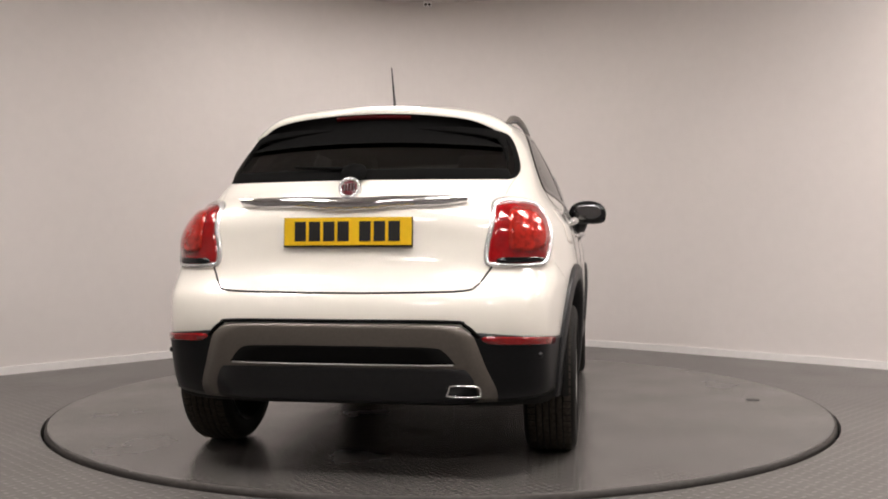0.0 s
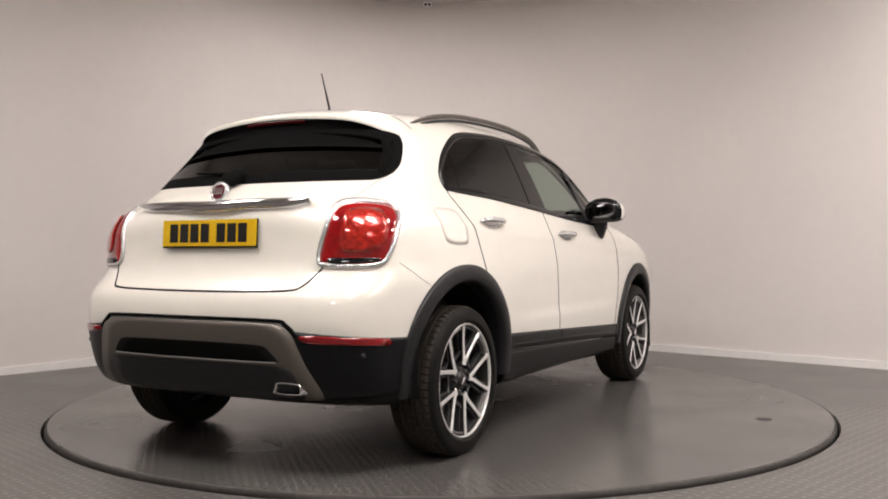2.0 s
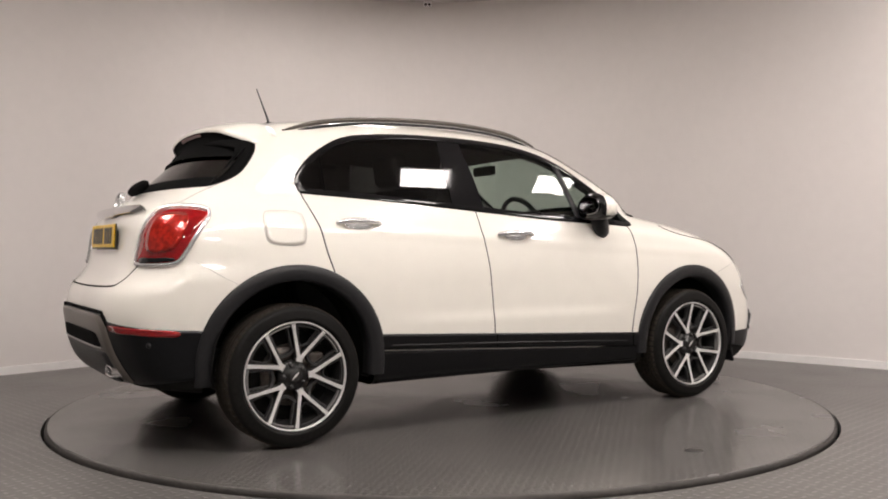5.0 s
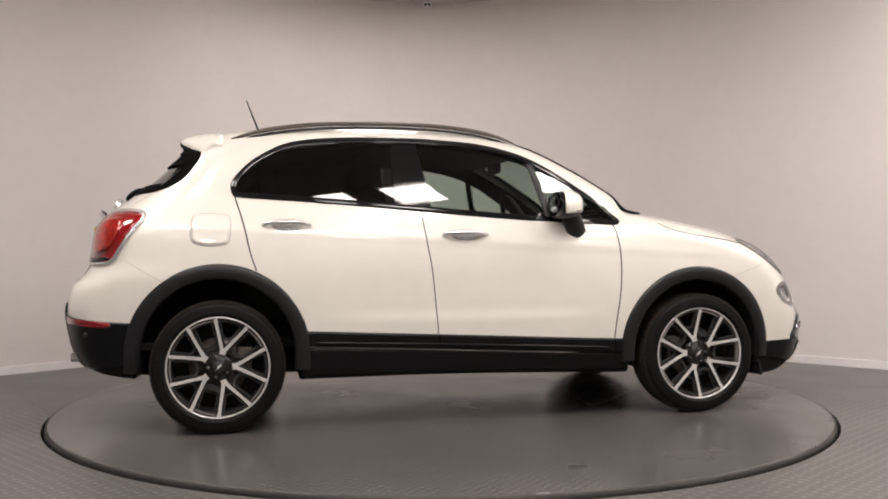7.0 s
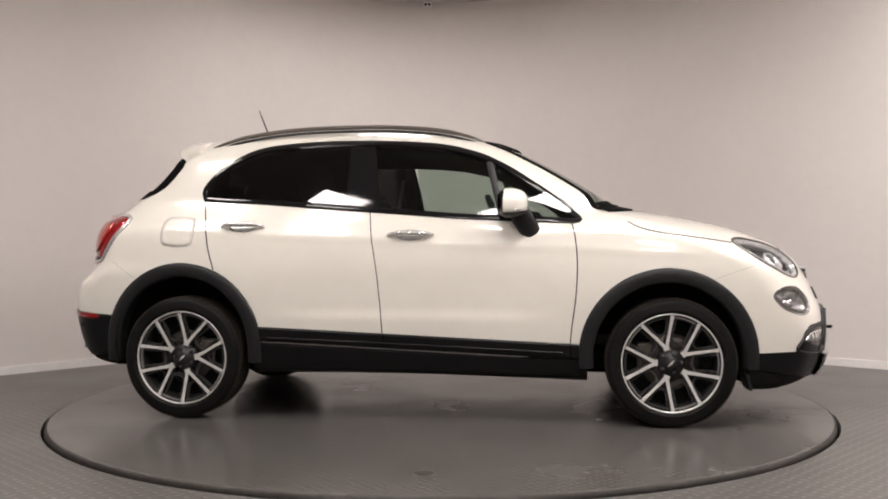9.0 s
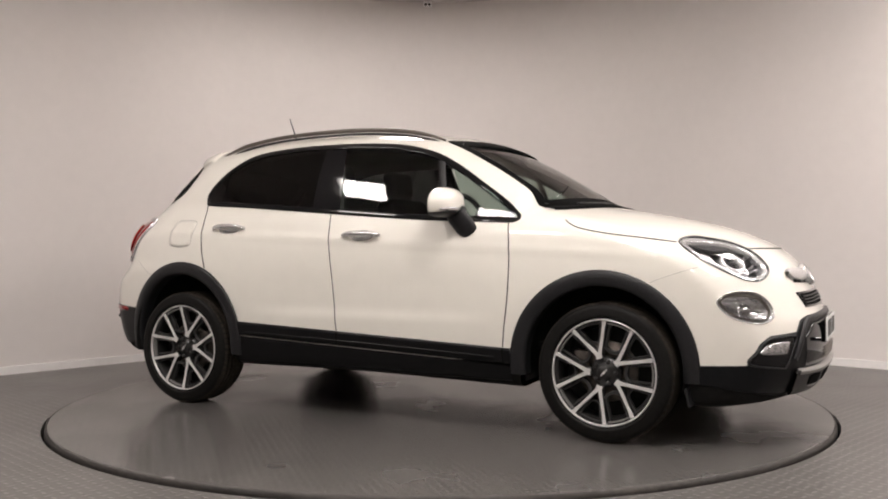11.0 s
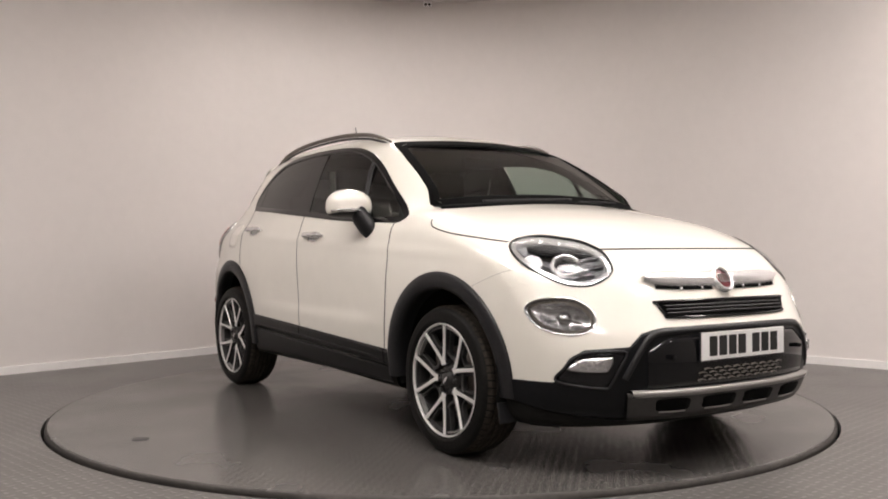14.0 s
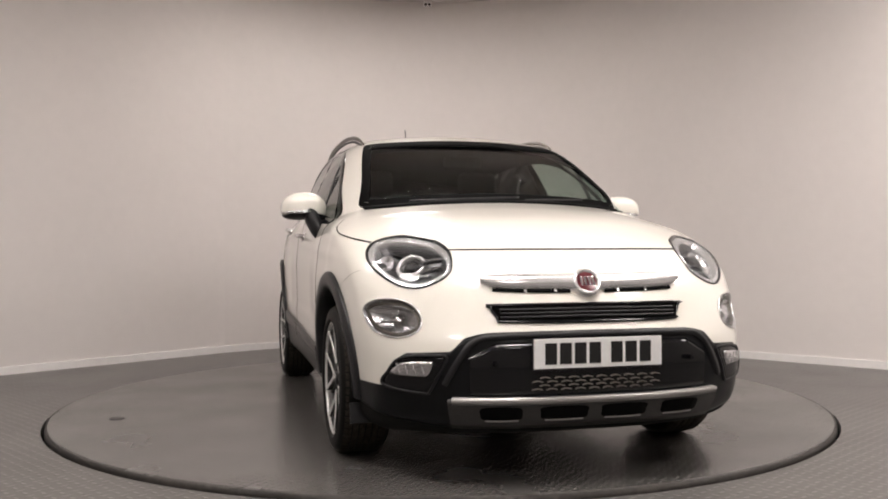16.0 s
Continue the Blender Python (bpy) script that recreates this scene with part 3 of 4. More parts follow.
def car_glass(car):
    for outline, lay, tint, nm, w, ink in ((SCREEN, on_front, GLASS_SCREEN, "windscreen", .038, SEAM), (REAR_GLASS, on_rear, GLASS_DARK, "rear_window", .05, SEAM)):
        pane = mesh_part(nm, *patch(inset(outline, .018), smooth_lay(lay, outline, 0), -.010, 12, 0), tint, car, "tinted glass pane")
        mesh_part("black_border", *band(outline, inset(outline, w), lay, .0035), ink, pane, "black printed glass border")
    # side windows: a black surround, then front quarter, front, rear and rear quarter panes
    low = lambda x: np.interp(x, [-1.2, -.85, -.55, -.19, .24, .7, .85], [1.173, 1.150, 1.126, 1.097, 1.063, 1.040, 1.038])
    both("window_surround", band(inset(DLO, -.003), inset(DLO, .026), on_side, .006), GLOSS_BLACK, car, "gloss black window surround")
    both("pillar_cover", patch(straight([(-.395, low(-.395) + .01), (-.205, low(-.2) + .01), (-.228, 1.28), (-.262, 1.470), (-.40, 1.472), (-.402, 1.3)], 72), flat_side, .003, 6, 0), GLOSS_BLACK, car, "gloss black pillar cover")
    both("window_divider", line([(.44, low(.44)), (.405, 1.2), (.362, 1.372)], .036, on_side, .005, 20), BLACK_PLASTIC, car)
    both("window_divider", line([(-1.082, low(-1.08)), (-1.085, 1.28), (-1.078, 1.385)], .016, on_side, .002, 20), SEAM, car)
    o = inset(DLO, .012)

    def piece(x0, x1):
        q = [tuple(p) for p in o]
        for edge, sign in ((x0, 1), (x1, -1)):
            kept = []
            for a, b in zip(q, q[1:] + q[:1]):
                if sign * (a[0] - edge) >= 0:
                    kept.append(a)
                if (a[0] - edge) * (b[0] - edge) < 0:
                    w = (edge - a[0]) / (b[0] - a[0])
                    kept.append((edge, a[1] + (b[1] - a[1]) * w))
            q = kept
        return straight(q, 90)
    both("quarter_window", patch(piece(.40, 1), flat_side, .0, 5, 0), GLASS_FRONT, car, "small clear front quarter glass")
    both("door_window", patch(piece(-.24, .41), flat_side, .0, 8, 0), GLASS_FRONT, car, "lightly green-tinted door glass")
    both("door_window", patch(piece(-1.08, -.36), flat_side, .0, 8, 0), GLASS_DARK, car, "dark privacy door glass")
    both("quarter_window", patch(piece(-1.3, -1.085), flat_side, .0, 5, 0), GLASS_DARK, car, "dark rear quarter glass")


def cladding(car):
    for end in (1, -1):
        foot = .30 if end > 0 else .31
        outer, inner = bezel_arch(end, .446 if end > 0 else .446, foot), bezel_arch(end, .372, foot)
        rows = [on_side(outer[:, 0], outer[:, 1], -.01)]
        for w, h in ((0, .010), (.12, .016), (.5, .019), (.85, .016), (1, .008)):
            q = outer * (1 - w) + inner * w
            rows.append(on_side(q[:, 0], q[:, 1], h))
        base = rows[-1].copy()
        for d in (.03, .08):
            r = base.copy()
            r[:, 1] += d
            rows.append(r)
        both("wheel_arch_trim", (np.vstack(rows), grid_faces(len(rows), len(outer))), BLACK_PLASTIC, car, "black plastic wheel arch trim")
        # the liner behind it
        cx, cz = ARCH[end]
        w = np.linspace(-.25, np.pi + .25, 40)
        lin = [np.stack([cx + .385 * np.cos(w), np.full(40, yy), cz + .385 * np.sin(w)], -1) for yy in (-.86, -.7, -.52)]
        lin.append(np.stack([cx + .02 * np.cos(w), np.full(40, -.52), cz + .02 * np.sin(w)], -1))
        both("arch_liner", (np.vstack(lin), grid_faces(4, 40)), UNDER, car, "dark wheel arch liner")
    x = np.linspace(-.862, .826, 70)
    top = np.interp(x, [-.86, -.184, .82], [.499, .468, .421])
    both("sill_trim", sheet(x, top - .075, top, on_side, .012, 5, .02), SILL_PLASTIC, car, "black plastic door sill trim")
    both("sill", sheet(x, .262, top - .082, on_side, .004, 8, .02), SILL_PLASTIC, car, "black plastic sill")
    for x0, z0 in ((-.180, .468), (.783, .423)):
        both("trim_gap", line([(x0, z0), (x0 + .002, z0 - .04), (x0 + .006, z0 - .074)], .006, on_side, .0135, 8), SEAM, car)
    both("sill_rib", line([(-.80, .440), (-.2, .418), (.4, .392), (.74, .376)], .013, on_side, .016, 50), SILL_PLASTIC, car, "raised sill rib")
    # rear: black lower bumper, its line dips towards the arches
    a = np.radians(np.linspace(-66, 66, 140))
    z = np.interp(np.degrees(np.abs(a)), [0, 36, 42, 47, 57, 64, 66], [.600, .588, .578, .572, .558, .552, .55])
    mesh_part("rear_lower_bumper", *sheet(a * ARM, np.interp(np.degrees(np.abs(a)), [0, 45, 66], [.305, .315, .345]), z, on_tail, .006, 14, .02), BUMPER_BLACK, car, "black plastic lower rear bumper")
    # front: black lower bumper, stepped round the lamps
    d = np.linspace(-66, 66, 260)
    z = np.interp(np.abs(d), [0, 14, 26, 29, 31.8, 34.7, 45, 48.3, 51.8, 66], [.594, .594, .590, .583, .571, .522, .512, .480, .383, .378])
    mesh_part("front_lower_bumper", *sheet(np.radians(d) * ARM, np.interp(np.abs(d), [0, 40, 66], [.212, .235, .30]), z, on_nose, .005, 22, .02), BUMPER_BLACK, car, "black plastic lower front bumper")


def seams(car):
    for pts, w in (([(-1.205, 1.172), (-1.16, 1.026), (-1.132, .90), (-1.10, .800)], .006), ([(-.262, 1.108), (-.244, .96), (-.217, .80), (-.198, .62), (-.186, .47)], .0048),
                   ([(.795, 1.036), (.812, .95), (.820, .82), (.812, .66), (.793, .52), (.783, .425)], .0055)):
        both("door_gap", line(pts, w, on_side, .0012), SEAM, car)
    both("bonnet_gap", line([(1.078, 1.044), (1.105, 1.026), (1.16, 1.003), (1.28, .978), (1.45, .955), (1.60, .933)], .0042, on_side, .0012), SEAM, car)
    mesh_part("bonnet_gap", *line([(-.505, .901), (-.25, .902), (0, .902), (.25, .902), (.505, .901)], .005, on_front, .0014), SEAM, car)
    mesh_part("tailgate_gap", *line([(-.575, .836), (-.556, .808), (-.525, .766), (-.475, .744), (-.25, .737), (0, .735), (.25, .737), (.475, .744), (.525, .766), (.556, .808), (.575, .836)], .007, on_rear, .0012, 120), SEAM, car)
    both("tailgate_gap", line([(-.603, 1.10), (-.612, 1.135), (-.622, 1.17), (-.640, 1.215)], .005, on_rear, .0012, 20), SEAM_SOFT, car)
    both("bumper_gap", line([(1.50, .748), (1.56, .772), (1.65, .802), (1.71, .820)], .0022, on_side, .001, 20), SEAM_SOFT, car)
    both("bumper_gap", line([(-1.55, .752), (-1.60, .778), (-1.66, .815), (-1.72, .85)], .0022, on_side, .001, 20), SEAM_SOFT, car)
    flap = spline([(-1.405, 1.075), (-1.33, 1.087), (-1.245, 1.08), (-1.222, 1.05), (-1.228, .955), (-1.255, .926), (-1.34, .922), (-1.405, .938), (-1.420, .99)], 80, True)
    mesh_part("fuel_flap", *patch(inset(flap, .004), on_side, .0022, 5, .0006), WHITE, car, "white fuel filler flap")
    mesh_part("flap_gap", *band(flap, inset(flap, .0035), on_side, .0008, .002), SEAM_SOFT, car)


def handles(car):
    for x0, z0 in ((-.952, 1.026), (-.038, .978)):
        def handle():
            u = np.linspace(-1, 1, 17)
            p = on_side(x0 + .118 * u, z0 + 0 * u, .028 * (1 - np.abs(u) ** 4) + .004)
            return tube(p, .0125 * (1 - .55 * np.abs(u) ** 3) + .002, 10, 1.15, (0, 1, 0))
        one, two = both("door_handle", handle(), SATIN_CHROME, car, "chrome door handle")
        cup = spline([(x0 - .075, z0), (x0 - .04, z0 + .026), (x0 + .04, z0 + .026), (x0 + .075, z0), (x0 + .04, z0 - .024), (x0 - .04, z0 - .024)], 40, True)
        v, f = patch(cup, on_side, .001, 4, .003)
        mesh_part("handle_cup", v, f, SATIN_CHROME, one)
        mesh_part("handle_cup", v * (1, -1, 1), [q[::-1] for q in f], SATIN_CHROME, two)


def bar_between(points, wide, deep):
    """A bevelled flat bar along (x, z, y) points; its face looks along y, wide and deep may be lists."""
    p = np.asarray(points, float)
    wide, deep = np.broadcast_to(wide, (len(p),)), np.broadcast_to(deep, (len(p),))
    d = np.gradient(p[:, :2], axis=0)
    d /= np.linalg.norm(d, axis=1, keepdims=True) + 1e-9
    t = np.stack([-d[:, 1], d[:, 0]], -1)
    rows = []
    for c, n, w, h in zip(p, t, wide, deep):
        rows.append([(c[0] + n[0] * w * k, c[2] - g * h, c[1] + n[1] * w * k) for k, g in ((-1.15, 1), (-1, .12), (-.82, 0), (.82, 0), (1, .12), (1.15, 1))])
    m = len(p)
    return np.array(rows).reshape(-1, 3), grid_faces(m, 6) + [tuple(range(6)), tuple(range(6 * m - 1, 6 * m - 7, -1))]


def polar(radius, degrees, y):
    a = math.radians(degrees)
    return radius * math.cos(a), radius * math.sin(a), y


def wheel(car, x, sidey, phase):
    """Wheel on the car's right for sidey -1; y points out of the wheel towards its face."""
    R, half = WHEEL_Z, .108
    prof = [(.235, -half + .01), (.262, -half), (.30, -half - .002), (.316, -half + .010), (.3215, -half + .022)]
    mid = [(R - .005, -half + .030), (R - .005, half - .030)]
    prof += mid + [(.3215, half - .022), (.316, half - .010), (.306, half - .001), (.300, half + .0005), (.288, half + .004), (.274, half + .004), (.268, half + .006), (.262, half + .005), (.256, half - .001), (.250, half - .010)]
    tyre = mesh_part("wheel", *lathe(prof, 72), RUBBER, car, "black tyre on a ten-arm silver and dark alloy wheel")
    for y0, y1 in ((-.054, -.031), (-.0255, -.0025), (.0025, .0255), (.031, .054)):
        mesh_part("tread_band", *lathe([(R - .007, y0), (R - .001, y0 + .001), (R, y0 + .003), (R, y1 - .003), (R - .001, y1 - .001), (R - .007, y1)], 96), TREAD_RUBBER, tyre, "dusty tread band")
    for s in (-1, 1):
        v, f = [], []
        for k in range(64):
            a0, a1 = 2 * math.pi * (k + .08) / 64, 2 * math.pi * (k + .86) / 64
            n = len(v)
            for a, lean in ((a0, 0), (a1, 0)):
                for r, y in ((R - .008, .059), (R - .0005, .060), (R - .0015, .079), (R - .008, .090), (.3155, .0965), (.312, .097)):
                    w = a + .35 * (y - .06)
                    v.append((r * math.cos(w), s * y, r * math.sin(w)))
            f += [(n + i, n + i + 1, n + 7 + i, n + 6 + i)[::s] for i in range(5)] + [tuple(range(n, n + 6))[::-s], tuple(range(n + 6, n + 12))[::s]]
        tagged(mesh_part("shoulder_tread", v, f, TREAD_RUBBER, tyre, "dusty shoulder blocks", False), kind="stuff")
    steps = 72
    mesh_part("rim_barrel", *lathe([(.250, half - .014), (.240, half - .016), (.231, half - .024), (.222, half - .045), (.215, half - .10), (.215, -half + .01), (.235, -half)], steps), DARK_ALLOY, tyre, "dark wheel barrel")
    mesh_part("rim_lip", *lathe([(.2415, half - .018), (.2422, half - .007), (.244, half - .0035), (.2488, half - .004), (.2515, half - .009), (.2515, half - .016)], steps), ALLOY, tyre, "machined silver rim lip")
    for i in range(5):
        base = phase + 72 * i
        a = math.radians(base)
        turn = np.array([[math.cos(a), -math.sin(a)], [math.sin(a), math.cos(a)]])
        for s in (-1, 1):
            pts, wide, deep = [], [], []
            for u in np.linspace(0, 1, 10):
                along = .066 + (.226 - .066) * u
                aside = .0055 + .074 * max(0., along - .086) / .140
                c = turn @ np.array([along, s * aside])
                pts.append((c[0], c[1], half - .022 + .016 * u - .003 * math.sin(math.pi * u)))
                wide.append(.0079 + .003 * (1 - u) ** 3 + .0025 * max(0, u - .8) / .2)
                deep.append(.034 - .010 * u)
            mesh_part("spoke", *bar_between(pts, wide, deep), ALLOY, tyre, "machined silver spoke with dark flanks", smooth=False)
            # painted flank below the machined face
            low = [(p[0], p[1], p[2] - .0035) for p in pts]
            mesh_part("spoke_flank", *bar_between(low, np.array(wide) * 1.16, .04), DARK_ALLOY, tyre, smooth=False)
        # grey frame set back between the two arms
        frame_pts = [polar(.236, base - 13.5, half - .020), polar(.20, base - 12.2, half - .024), polar(.160, base - 9.5, half - .030), polar(.146, base - 5.5, half - .033), polar(.143, base, half - .034),
                     polar(.146, base + 5.5, half - .033), polar(.160, base + 9.5, half - .030), polar(.20, base + 12.2, half - .024), polar(.236, base + 13.5, half - .020)]
        mesh_part("inner_frame", *bar_between(frame_pts, .0042, .022), GREY_ALLOY, tyre, "grey frame set back between the spokes", smooth=False)
        # between neighbouring pairs: a web near the hub, side ribs and a bright arc inside the lip
        g = base + 36
        web = [polar(.125, g - 19, half - .030), polar(.108, g - 13, half - .036), polar(.100, g, half - .038), polar(.108, g + 13, half - .036), polar(.125, g + 19, half - .030)]
        mesh_part("hub_web", *bar_between(spline(web, 12), .0075, .025), GREY_ALLOY, tyre, "grey web between spoke roots", smooth=False)
        for s in (-1, 1):
            rib = [polar(.128, g + s * 16, half - .036), polar(.18, g + s * 12.5, half - .032), polar(.236, g + s * 10.5, half - .026)]
            mesh_part("side_rib", *bar_between(spline(rib, 6), .0042, .022), GREY_ALLOY, tyre, smooth=False)
        for c0, w0, mat in ((g, 13.5, SILVER), (base, 15, GREY_ALLOY)):
            arc = [polar(.2300, c0 + w0 * q, half - .013) for q in np.linspace(-1, 1, 12)]
            mesh_part("rim_arc", *bar_between(arc, .0032, .02), mat, tyre, "thin arc inside the rim lip", smooth=False)
        b = math.radians(g)
        v, f = lathe([(0, .012), (.006, .012), (.009, .008), (.010, 0), (.010, -.01)], 10)
        mesh_part("wheel_bolt", v + np.array([.052 * math.cos(b), half - .036, .052 * math.sin(b)]), f, GREY_ALLOY, tyre)
    v, f = lathe([(0, half - .018), (.028, half - .019), (.031, half - .023), (.033, half - .030), (.054, half - .040), (.066, half - .044), (.074, half - .06)], 40)
    mesh_part("hub_cap", v, f, DARK_ALLOY, tyre, "dark grey hub cap")
    for k in (-1, 1):
        part("cap_mark", box((.005, .002, .030), (0, 0, 0), .001, pose(.006 * k, half - .0172, .004 * k, 0, 35, 0)), ALLOY, tyre)
    mesh_part("brake_disc", *lathe([(.07, half - .085), (.142, half - .085), (.144, half - .092), (.142, half - .105), (.07, half - .105)], 48), BRAKE, tyre, "worn iron brake disc")
    part("brake_caliper", box((.075, .06, .13), (.125 * (1 if x < 0 else -1), half - .10, .03), .012), BRAKE, tyre)
    mesh_part("hub_back", *lathe([(0, half - .11), (.2, half - .115), (.214, half - .12)], 40), UNDER, tyre)
    tyre.matrix_basis = Matrix.Translation((x, sidey * .775, WHEEL_Z)) @ (Matrix.Diagonal((1, -1, 1, 1)) if sidey < 0 else Matrix.Identity(4))
    return tyre


def blob(size, centre, power=2.4, steps=(20, 32), turn=None):
    """A rounded pebble; size holds its half axes."""
    a = np.linspace(-np.pi / 2, np.pi / 2, steps[0])
    b = np.linspace(0, 2 * np.pi, steps[1], endpoint=False)
    sp = lambda v: np.sign(v) * np.abs(v) ** (2 / power)
    v = np.stack([sp(np.cos(a))[:, None] * sp(np.cos(b)), sp(np.cos(a))[:, None] * sp(np.sin(b)), np.repeat(sp(np.sin(a))[:, None], steps[1], 1)], -1).reshape(-1, 3) * size
    if turn is not None:
        v = v @ np.array(turn.to_3x3()).T
    return v + np.array(centre), grid_faces(*steps, True)


def aimed(lay, a, z, off):
    """Matrix whose z axis leaves the skin at a point, off metres above it."""
    p = lay(np.array([a]), np.array([z]), 0.)
    n = normals(p)[0]
    m = Vector(n).to_track_quat("Z", "Y").to_matrix().to_4x4()
    return Matrix.Translation(Vector(p[0] + n * off)) @ m


def disc_part(name, profile, m, mat, parent, label="", steps=40):
    v, f = lathe(profile, steps)
    v = v[:, [0, 2, 1]]
    v = np.array([m @ Vector(q) for q in v])
    return mesh_part(name, v, f, mat, parent, label)


def headlamps(car):
    for flip in (1, -1):
        def put(name, made, mat, parent, label=""):
            v, f = made
            return mesh_part(name, np.asarray(v) * (1, flip, 1), f if flip > 0 else [q[::-1] for q in f], mat, parent, label)

        def turned(name, profile, m, mat, parent, label=""):
            v, f = lathe(profile, 40)
            v = np.array([m @ Vector((q[0], q[2], q[1])) for q in v])
            return put(name, (v, f), mat, parent, label)
        lamp = put("headlamp", band(HEADLAMP, inset(HEADLAMP, .007), on_nose, .004, .03), GLOSS_BLACK, car, "oval headlamp with chrome ring and projector lens")
        put("chrome_ring", band(inset(HEADLAMP, .007), inset(HEADLAMP, .022), on_nose, -.002, .04), SATIN_CHROME, lamp, "brushed chrome lamp ring")
        put("bowl", patch(inset(HEADLAMP, .018), on_nose, -.03, 8, .0, 0., .045), LAMP_BEZEL, lamp, "grey lamp bowl")
        brow = spline(arcs([(63, .93), (57, .943), (50, .932), (45, .905), (43, .885), (50, .900), (57, .905)]), 50, True)
        put("brow", patch(brow, on_nose, -.018, 4, .02), BLACK_PLASTIC, lamp)
        m = aimed(on_nose, radians(50.2) * ARM, .856, -.045)
        turned("projector_ring", [(.042, .0), (.047, .020), (.055, .026), (.062, .016), (.062, -.02)], m, SATIN_CHROME, lamp, "chrome projector ring")
        turned("projector_lens", [(0, .022), (.015, .020), (.029, .012), (.038, .0), (.040, -.01)], m, GLOSS_BLACK, lamp, "dark glossy projector lens")
        m = aimed(on_nose, radians(59.5) * ARM, .872, -.045)
        turned("side_reflector", [(0, -.012), (.022, -.008), (.037, .012), (.041, .013), (.042, -.01)], m, REFLECTOR, lamp, "small bright reflector")
        for k, (a0, z0) in enumerate(((44.5, .86), (43.2, .825), (45.5, .795))):
            strip = arcs([(a0 - 3.2, z0 + .010), (a0, z0 + .004), (a0 + 2.6, z0 - .010)])
            put("reflector_fin", line(strip, .008, on_nose, -.022, 12), REFLECTOR, lamp)
        inner = spline(arcs([(39.3, .868), (41.5, .886), (41.8, .84), (42.5, .792), (40.5, .797), (39.2, .825)]), 40, True)
        put("inner_reflector", patch(inner, on_nose, -.02, 4, .01), LAMP_BEZEL, lamp)
        put("cover", patch(inset(HEADLAMP, .006), on_nose, .003, 8, .004), CLEAR, lamp, "clear curved lamp cover")

        low = put("main_beam_lamp", band(MAIN_LAMP, inset(MAIN_LAMP, .006), on_nose, .004, .03), SATIN_CHROME, car, "smaller oval lamp with bright reflector bowl")
        put("bowl", patch(inset(MAIN_LAMP, .006), on_nose, -.006, 8, .0, 0., .045), REFLECTOR, low, "bright reflector bowl")
        put("dark_ring", band(inset(MAIN_LAMP, .014), inset(MAIN_LAMP, .021), on_nose, -.006, .03), GREY_PLASTIC, low)
        m = aimed(on_nose, radians(49.6) * ARM, .638, -.045)
        turned("bulb_shield", [(0, .020), (.014, .018), (.024, .010), (.030, -.005), (.036, -.006), (.038, -.02)], m, CHROME, low)
        for z0 in (.665, .612):
            put("reflector_fin", line(arcs([(45.5, z0), (50, z0 + .012), (55, z0 + .004)]), .007, on_nose, -.016, 14), CHROME, low)
        put("cover", patch(inset(MAIN_LAMP, .005), on_nose, .003, 7, .004), CLEAR, low, "clear lamp cover")

        pocket = spline(arcs([(51.0, .390), (49.4, .440), (47.2, .482), (44.2, .500), (37.0, .505), (35.6, .495), (37.2, .440), (39.6, .372), (41.0, .366)]), 60, True)
        fog = put("fog_lamp", patch(pocket, on_nose, .009, 5, .006), GLOSS_BLACK, car, "fog lamp in a gloss black pocket")
        put("pocket_edge", band(inset(pocket, -.006), inset(pocket, .004), on_nose, .013), BLACK_PLASTIC, fog)
        eye = spline(arcs([(48.4, .434), (46.6, .468), (44.5, .479), (40.2, .483), (38.6, .478), (39.6, .436), (41, .428)]), 50, True)
        put("lens", patch(eye, on_nose, .014, 5, .01, .006), REFLECTOR, fog, "bright ribbed fog lens")
        for k in range(4):
            a0 = 40.8 + 1.9 * k
            put("rib", line(arcs([(a0 - .4, .438), (a0 + .3, .474)]), .004, on_nose, .021, 5), SATIN_CHROME, fog)


def tail_lamps(car):
    for flip in (1, -1):
        def put(name, made, mat, parent, label=""):
            v, f = made
            return mesh_part(name, np.asarray(v) * (1, flip, 1), f if flip > 0 else [q[::-1] for q in f], mat, parent, label)
        lamp = put("tail_lamp", band(inset(TAIL_LAMP, -.004), inset(TAIL_LAMP, .015), on_tail, .012, .004, .003), SATIN_CHROME, car, "red tail lamp with a chrome surround")
        put("red_lens", patch(inset(TAIL_LAMP, .013), on_tail, .010, 8, .01, .012), RED_LENS, lamp, "glossy red lens")
        square = spline(arcs([(47.6, .915), (48.2, 1.0), (50.2, 1.048), (55.5, 1.058), (59.2, 1.045), (59.4, .99), (57.4, .92), (54, .895), (49.5, .893)]), 60, True)
        put("reflector_square", patch(square, on_tail, .0240, 5, .003, .001), RED_DEEP, lamp, "lighter ribbed red reflector")
        foot = spline(arcs([(44.6, .848), (45.0, .866), (50, .868), (56.0, .868), (56.6, .856), (50.5, .847)]), 40, True)
        put("clear_strip", patch(foot, on_tail, .0165, 3, .006), GLOSS_BLACK, lamp, "dark clear strip at the foot")


